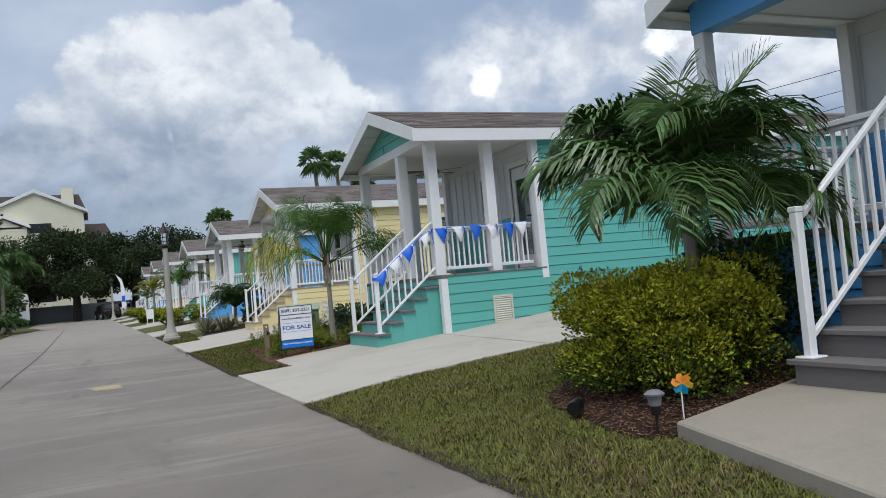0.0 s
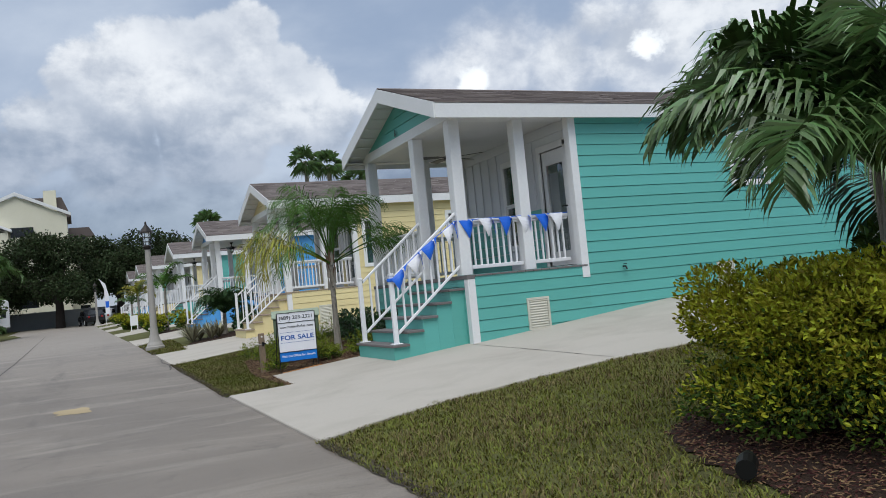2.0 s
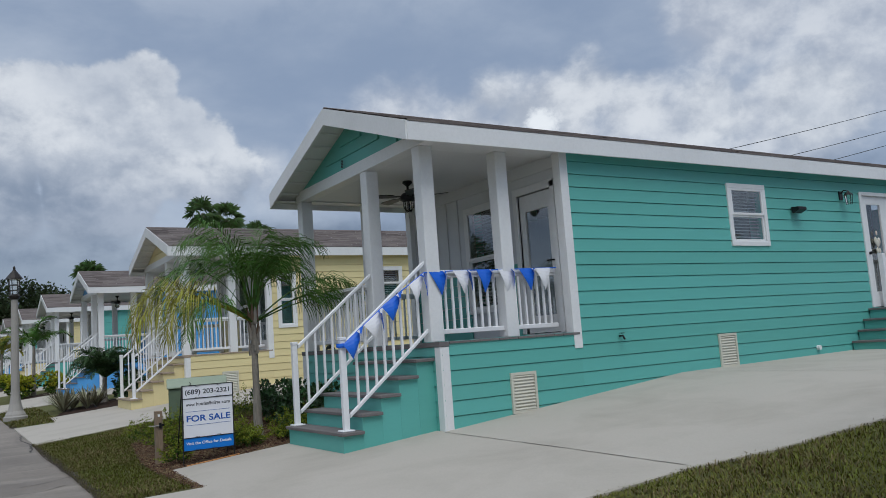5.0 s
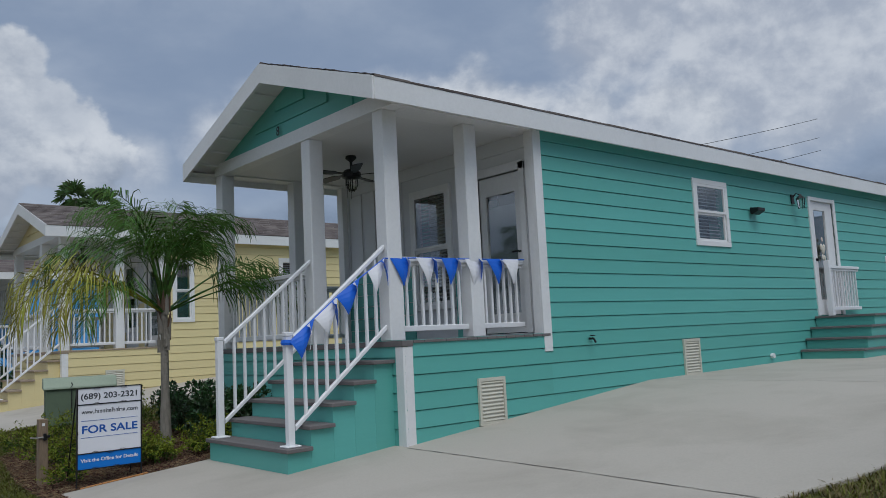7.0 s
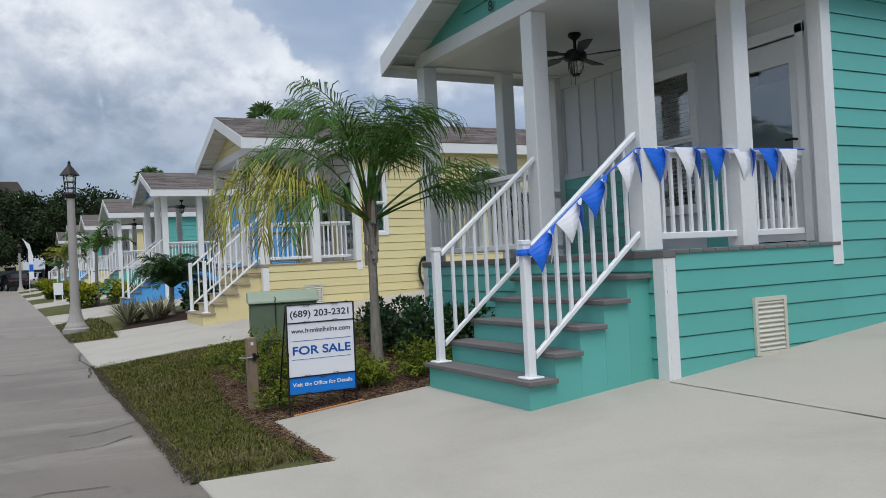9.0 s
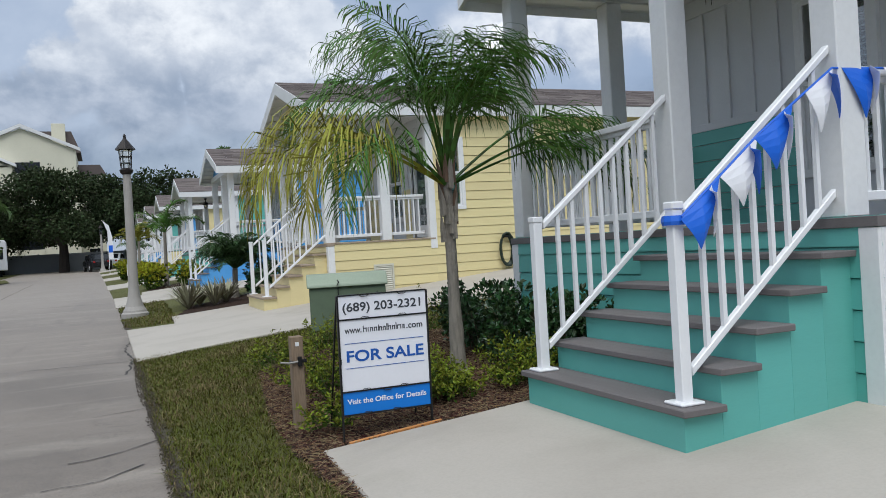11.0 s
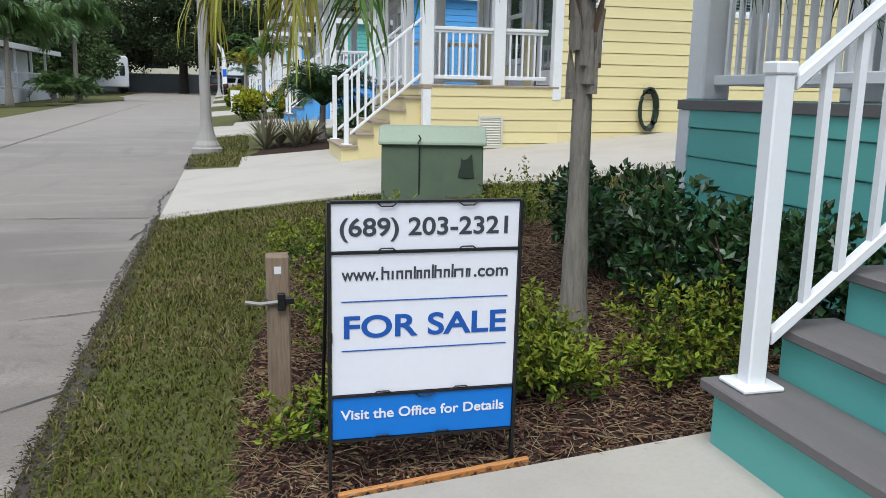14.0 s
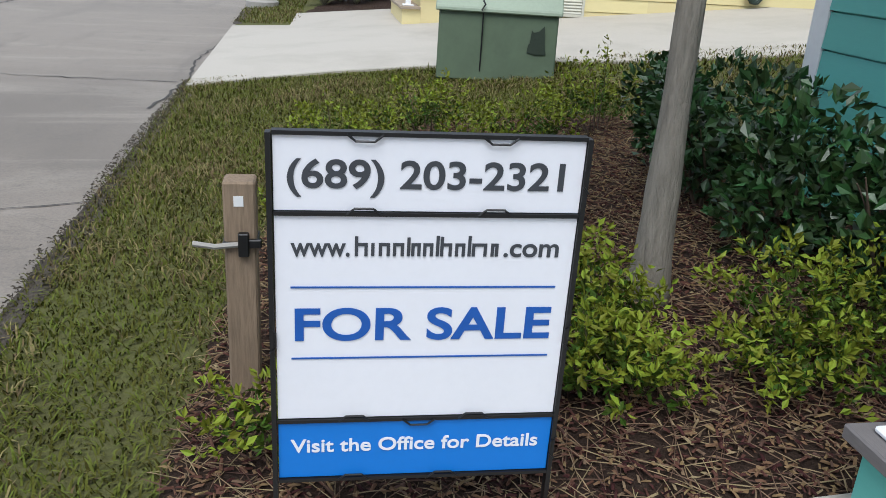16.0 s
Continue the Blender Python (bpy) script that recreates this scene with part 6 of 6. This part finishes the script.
def apartment():
    t = thing("apartment_building", (-6.6, 108, rise(108) + 1.2), "cream stucco four-storey apartment block with grey hip roof", "building")
    box_part("wall", (-5.0, 5.6, 0, 12, -0.5, 11.9), STUCCO, t)
    box_part("wall_wing", (5.62, 8.2, 2.5, 11, -0.5, 9.4), STUCCO, t)
    q = bmesh.new()
    prism(q, [(-5.0, 11.9), (5.6, 11.9), (0.3, 14.3)], "y", 0.0, 0.4)
    part("gable", q, STUCCO, t)
    q = bmesh.new()
    prism(q, [(-5.5, 11.75), (0.3, 14.35), (6.1, 11.75), (6.1, 12.1), (0.3, 14.75), (-5.5, 12.1)], "y", -0.35, 0.05)
    part("rake_board", q, WHITE, t)
    q = bmesh.new()
    prism(q, [(-5.5, 12.0), (-4.2, 14.4), (5.2, 14.4), (6.1, 12.0)], "y", 3.0, 11.5)
    part("roof", q, SHINGLE, t)
    q = bmesh.new()
    prism(q, [(5.6, 9.4), (8.6, 9.4), (8.0, 10.5), (5.7, 10.5)], "y", 2.2, 11.3)
    part("roof_wing", q, SHINGLE, t)
    box_part("chimney", (3.2, 4.6, 2.4, 3.6, 12.5, 15.2), STUCCO, t)
    box_part("bay", (-5.4, -0.6, -1.0, -0.01, -0.5, 10.2), STUCCO, t)
    q = bmesh.new()
    prism(q, [(-5.8, 10.0), (-3.0, 11.3), (-0.2, 10.0), (-0.2, 10.3), (-3.0, 11.65), (-5.8, 10.3)], "y", -1.3, -0.02)
    part("bay_gable", q, WHITE, t)
    q = bmesh.new()
    prism(q, [(-5.2, 10.0), (-3.0, 11.2), (-0.8, 10.0)], "y", -1.0, -0.03)
    part("bay_gable_wall", q, STUCCO, t)
    for z in (0.7, 3.6, 6.5, 9.0):
        b = box_part("balcony", (-0.4, 2.0, -0.08, -0.005, z, z + 1.6), DARK_GLASS, t, "dark recessed balcony", bevel=0)
        box_part("parapet", (-0.4, 2.0, -0.16, -0.09, z - 0.5, z + 0.45), STUCCO, b, bevel=0)
        w = box_part("window", (6.4, 7.5, 2.42, 2.49, z - 0.5, z + 0.3), DARK_GLASS, t, bevel=0)
        box_part("sill", (6.3, 7.6, 2.34, 2.43, z - 0.62, z - 0.51), WHITE, w, bevel=0)


apartment()
fw_ = thing("boundary_fence", gy(-6, 97.5), "long grey panel fence closing the street", "fence")
for i in range(14):
    x = -22 + i * 2.6
    box_part("panel", (x + 0.06, x + 2.54, -0.03, 0.03, -0.3, 1.75), GREY_WALL, fw_)
    box_part("post", (x - 0.06, x + 0.06, -0.06, 0.06, -0.3, 1.85), GREY_WALL, fw_)


def camper():
    t = thing("camper_trailer", Matrix.Translation(gy(-7.4, 86)) @ Matrix.Rotation(radians(12), 4, "Z"), "white camper trailer with dark windows parked by trees", "camper")
    q = bmesh.new()
    prism(q, [(-1.2, 0.55), (1.25, 0.55), (1.25, 2.9), (1.1, 3.1), (-1.0, 3.1), (-1.25, 2.7)], "y", 0, 6.5)
    part("body", q, CAR_WHITE, t, bevel=0.08)
    for x0, z0, x1, z1 in ((-0.9, 2.0, 0.2, 2.75), (0.55, 1.5, 0.95, 2.3)):
        box_part("window", (x0, x1, -0.03, 0.02, z0, z1), DARK_GLASS, t, bevel=0.01)
    for y in (1.0, 3.0, 4.6):
        box_part("window", (1.24, 1.28, y, y + 0.8, 1.6, 2.4), DARK_GLASS, t, bevel=0.01)
    box_part("stripe", (1.245, 1.265, 0.3, 6.2, 1.0, 1.25), CAR_DARK, t, bevel=0)
    for y in (3.0, 3.9):
        for x in (-1.0, 1.0):
            q = bmesh.new()
            tube(q, [(x - 0.12, y, 0.33), (x + 0.12, y, 0.33)], 0.34, 14)
            part("wheel", q, RUBBER, t)


def car(at, paint, label):
    t = thing("parked_car", at, label, "car", "parked cars")
    q = bmesh.new()
    prism(q, [(-2.1, 0.35), (2.1, 0.35), (2.15, 0.75), (1.9, 0.95), (1.0, 1.0), (0.45, 1.48), (-1.2, 1.5), (-1.9, 1.0), (-2.15, 0.9)], "y", -0.85, 0.85)
    part("body", q, paint, t, bevel=0.07)
    for y in (-0.862, 0.852):
        q = bmesh.new()
        prism(q, [(0.85, 1.02), (0.4, 1.4), (-1.1, 1.42), (-1.55, 1.02)], "y", y, y + 0.01)
        part("side_window", q, DARK_GLASS, t)
    q = bmesh.new()
    prism(q, [(-1.27, 1.44), (-1.86, 1.03), (-1.875, 1.045), (-1.285, 1.455)], "y", -0.7, 0.7)
    part("rear_window", q, DARK_GLASS, t)
    for x in (-1.35, 1.35):
        for y in (-0.78, 0.78):
            q = bmesh.new()
            tube(q, [(x, y - 0.1, 0.32), (x, y + 0.1, 0.32)], 0.32, 16)
            w = part("wheel", q, RUBBER, t)
            q = bmesh.new()
            tube(q, [(x, y - 0.11, 0.32), (x, y + 0.11, 0.32)], 0.18, 10)
            part("rim", q, VINYL, w)
    for y in (-0.65, 0.5):
        box_part("tail_light", (-2.16, -2.1, y, y + 0.18, 0.75, 0.9), surface("red_lens", (0.35, 0.01, 0.01), 0.3), t)


camper()
car(Matrix.Translation(gy(0.6, 88)) @ Matrix.Rotation(radians(100), 4, "Z"), CAR_DARK, "dark saloon car parked at the street end")
car(Matrix.Translation(gy(2.0, 93)) @ Matrix.Rotation(radians(80), 4, "Z"), CAR_WHITE, "white car parked beneath the oaks")
car(Matrix.Translation(gy(4.6, 93.5)) @ Matrix.Rotation(radians(85), 4, "Z"), CAR_WHITE, "white car parked beneath the oaks")


def side_home():
    t = thing("mobile_home", gy(-14.2, 55), "white mobile home with a railed porch across the street", "house")
    PALE_WALL = surface("pale_grey_siding", (0.72, 0.73, 0.73), 0.6)
    box_part("wall", (0, 4.2, 1.8, 14, -0.2, 3.0), PALE_WALL, t)
    q = bmesh.new()
    prism(q, [(-0.3, 3.0), (6.0, 2.85), (6.0, 3.0), (2.2, 3.75), (-0.3, 3.15)], "y", -0.2, 14.3)
    part("roof", q, SHINGLE, t)
    box_part("fascia", (5.96, 6.06, -0.25, 14.3, 2.72, 2.98), WHITE, t)
    box_part("deck", (0, 5.8, 0, 14, -0.2, 0.75), PALE_WALL, t)
    for y in (0.1, 1.2, 4.5, 8, 11.5):
        box_part("post", (5.6, 5.72, y, y + 0.12, 0.75, 2.86), WHITE, t)
    railing(t, (5.66, 0.1), (5.66, 11.5), 0.75, 0.2)
    railing(t, (1.0, 0.1), (5.6, 0.1), 0.75, 0.2)
    box_part("porch_screen", (4.4, 5.55, 0.02, 0.08, 0.78, 1.75), WHITE, t, "white panel on the rail")
    box_part("window", (4.2, 4.24, 3.0, 4.2, 1.4, 2.4), DARK_GLASS, t)


side_home()
# overhead lines behind the cottages
for i, (z0, z1) in enumerate(((18.9, 13.4), (17.1, 12.2), (15.9, 11.2))):
    q = bmesh.new()
    pts = [(30 + 45 * f, 40, z1 - 3.6 + (z0 - z1 + 4.7) * f - 1.2 * f * (1 - f)) for f in [j / 14 for j in range(15)]]
    tube(q, pts, 0.022, 5)
    tagged(new("power_line", mesh_of(q, "power_line", BLACK)), "thin black overhead power line behind the cottages", "cable", "power lines", "structure")

# ---- grass, chips and straw ----
BLADE = surface("grass_blade", (0.085, 0.096, 0.014), 0.9, gloss=0.15, vary=0.1, stain=0.2, piece=0.5, bump=0, blotch=1.5, dark=(0.12, 0.095, 0.04))
STRAW = surface("dry_grass", (0.18, 0.14, 0.065), 0.8, gloss=0.15, vary=0.1, piece=0.4, bump=0)
PINE = surface("brown_straw", (0.2, 0.135, 0.085), 0.9, gloss=0.15, piece=0.6, bump=0)
CHIP = surface("bark_chip", (0.135, 0.068, 0.045), 0.9, gloss=0.15, vary=0.25, piece=0.85, bump=0.3)


def inside(p, poly):
    x, y = p
    hit = False
    for (x0, y0), (x1, y1) in zip(poly, poly[1:] + poly[:1]):
        if (y0 > y) != (y1 > y) and x < (x1 - x0) * (y - y0) / (y1 - y0) + x0:
            hit = not hit
    return hit


def turf(name, region, holes, density, length, width, seed, label, dry=0.25, green=None):
    """Short bent blades over a plan region."""
    r = random.Random(seed)
    x0, x1 = min(p[0] for p in region), max(p[0] for p in region)
    y0, y1 = min(p[1] for p in region), max(p[1] for p in region)
    sets = {"g": ([], []), "d": ([], [])}
    for _ in range(int((x1 - x0) * (y1 - y0) * density)):
        x, y = r.uniform(x0, x1), r.uniform(y0, y1)
        if not inside((x, y), region) or any(inside((x, y), h) for h in holes):
            continue
        clump = noise.noise((x * 1.3, y * 1.3, seed)) * 0.5 + noise.noise((x * 5, y * 5, seed)) * 0.35
        verts, faces = sets["d" if r.random() < dry + clump * 0.95 else "g"]
        a = r.uniform(0, math.tau)
        l = length * r.uniform(0.45, 1.3) * (1 + clump * 0.9)
        w = width * r.uniform(0.7, 1.2)
        ca, sa = math.cos(a), math.sin(a)
        tilt = r.uniform(0.25, 1.15)
        z = ground_z(x, y) - 0.004
        p1 = (x + ca * l * 0.5 * tilt, y + sa * l * 0.5 * tilt, z + l * 0.5)
        p2 = (x + ca * l * 1.15 * tilt, y + sa * l * 1.15 * tilt, z + l * (0.8 - 0.25 * tilt))
        b = len(verts)
        verts += [(x - sa * w, y + ca * w, z), (x + sa * w, y - ca * w, z), (p1[0] + sa * w * 0.8, p1[1] - ca * w * 0.8, p1[2]), (p1[0] - sa * w * 0.8, p1[1] + ca * w * 0.8, p1[2]), p2]
        faces += [(b, b + 1, b + 2, b + 3), (b + 3, b + 2, b + 4)]
    t = thing(name, (0, 0, 0), label, "grass", "", "stuff")
    for key, m in (("g", green or BLADE), ("d", STRAW)):
        if sets[key][1]:
            tagged(part("blades", raw_mesh("blades", *sets[key], m), None, t), kind="stuff")


STRIP = ragged([(1.37, 14.6), (2.2, 14.45), (2.15, 16.0), (2.22, 17.1), (2.33, 18.0), (2.5, 19.3), (3.4, 19.9), (5.0, 19.7), (5.0, 22.25), (2.4, 22.15), (1.37, 22.3)], 0.03, 12)
turf("lawn_grass", [p for p in STRIP if True], [], 4200, 0.06, 0.0036, 1, "thick mown lawn between the drives")
turf("lawn_grass", [(4.95, 18.6), (9.0, 18.6), (9.0, 22.2), (5.0, 22.25)], [], 900, 0.075, 0.006, 4, "mown lawn between the aqua and yellow cottages")
LAWN = ragged([(1.36, 3.0), (2.2, 3.2), (2.62, 4.98), (2.46, 5.2), (2.56, 5.9), (2.74, 6.6), (3.0, 7.2), (3.5, 7.5), (4.9, 7.6), (11.0, 7.6), (11.0, 9.6), (6.6, 9.64), (5.4, 9.82), (4.7, 10.06), (3.9, 10.15), (2.76, 10.19), (2.0, 10.06), (1.36, 9.87)], 0.03, 13)
# yellower blades, their colour also raised to stand in for sun on this lawn
turf("lawn_grass", LAWN, [], 3200, 0.055, 0.004, 2, "mown lawn with worn dry spots beside the street", green=surface("sunlit_yellow_blade", (0.142, 0.152, 0.026), 0.8, gloss=0.15, vary=0.1, stain=0.2, piece=0.5, bump=0, blotch=1.5, dark=(0.15, 0.12, 0.05)))
turf("lawn_grass", ragged([(1.38, 27.2), (2.3, 26.6), (2.4, 28.0), (2.5, 34), (1.38, 34)], 0.03, 14), [], 700, 0.07, 0.006, 3, "grass strip round the street lamp")


def chips(name, region, count, size, seed, material, label, thin=False):
    r = random.Random(seed)
    x0, x1 = min(p[0] for p in region), max(p[0] for p in region)
    y0, y1 = min(p[1] for p in region), max(p[1] for p in region)
    verts, faces = [], []
    made = 0
    while made < count:
        x, y = r.uniform(x0, x1), r.uniform(y0, y1)
        if not inside((x, y), region):
            continue
        made += 1
        a = r.uniform(0, math.tau)
        l, w = size * r.uniform(0.5, 1.6), size * (0.03 if thin else r.uniform(0.18, 0.45))
        d = Vector((math.cos(a), math.sin(a), r.gauss(0, 0.25))).normalized()
        s_ = Vector((-math.sin(a), math.cos(a), r.gauss(0, 0.4))).normalized()
        c = Vector((x, y, ground_z(x, y) + 0.016 + r.uniform(0, 0.018)))
        n_ = d.cross(s_).normalized() * (0.003 if thin else 0.006)
        b = len(verts)
        verts += [c - d * l * 0.5 - s_ * w * 0.3, c - d * l * 0.4 + s_ * w * 0.5, c + d * l * 0.5 + s_ * w * 0.25, c + d * l * 0.38 - s_ * w * 0.5, c + n_]
        faces += [(b, b + 1, b + 4), (b + 1, b + 2, b + 4), (b + 2, b + 3, b + 4), (b + 3, b, b + 4)]
    tagged(new(name, raw_mesh(name, verts, faces, material)), label, "mulch", "", "stuff")


chips("bark_chips", BED_1, 17000, 0.03, 5, CHIP, "reddish brown bark chips in the bed")
chips("tan_chips", BED_1, 3500, 0.028, 8, PINE, "paler tan bark chips in the bed")
chips("pine_straw", BED_1, 9000, 0.11, 6, PINE, "dry tan straw strands on the mulch", True)
chips("bark_chips", BED_0, 7000, 0.03, 7, CHIP, "reddish brown bark chips under the hedge")

# crumbled edge of the road
for seed, y0, y1, n in ((31, 14.6, 22.2, 2600), (32, 3.1, 9.8, 1700)):
    chips("edge_litter", ragged([(1.345, y0), (1.43, y0), (1.43, y1), (1.345, y1)], 0.035, seed, 16), n, 0.016, seed, SOIL, "dark soil crumbs and dead leaves along the road edge")
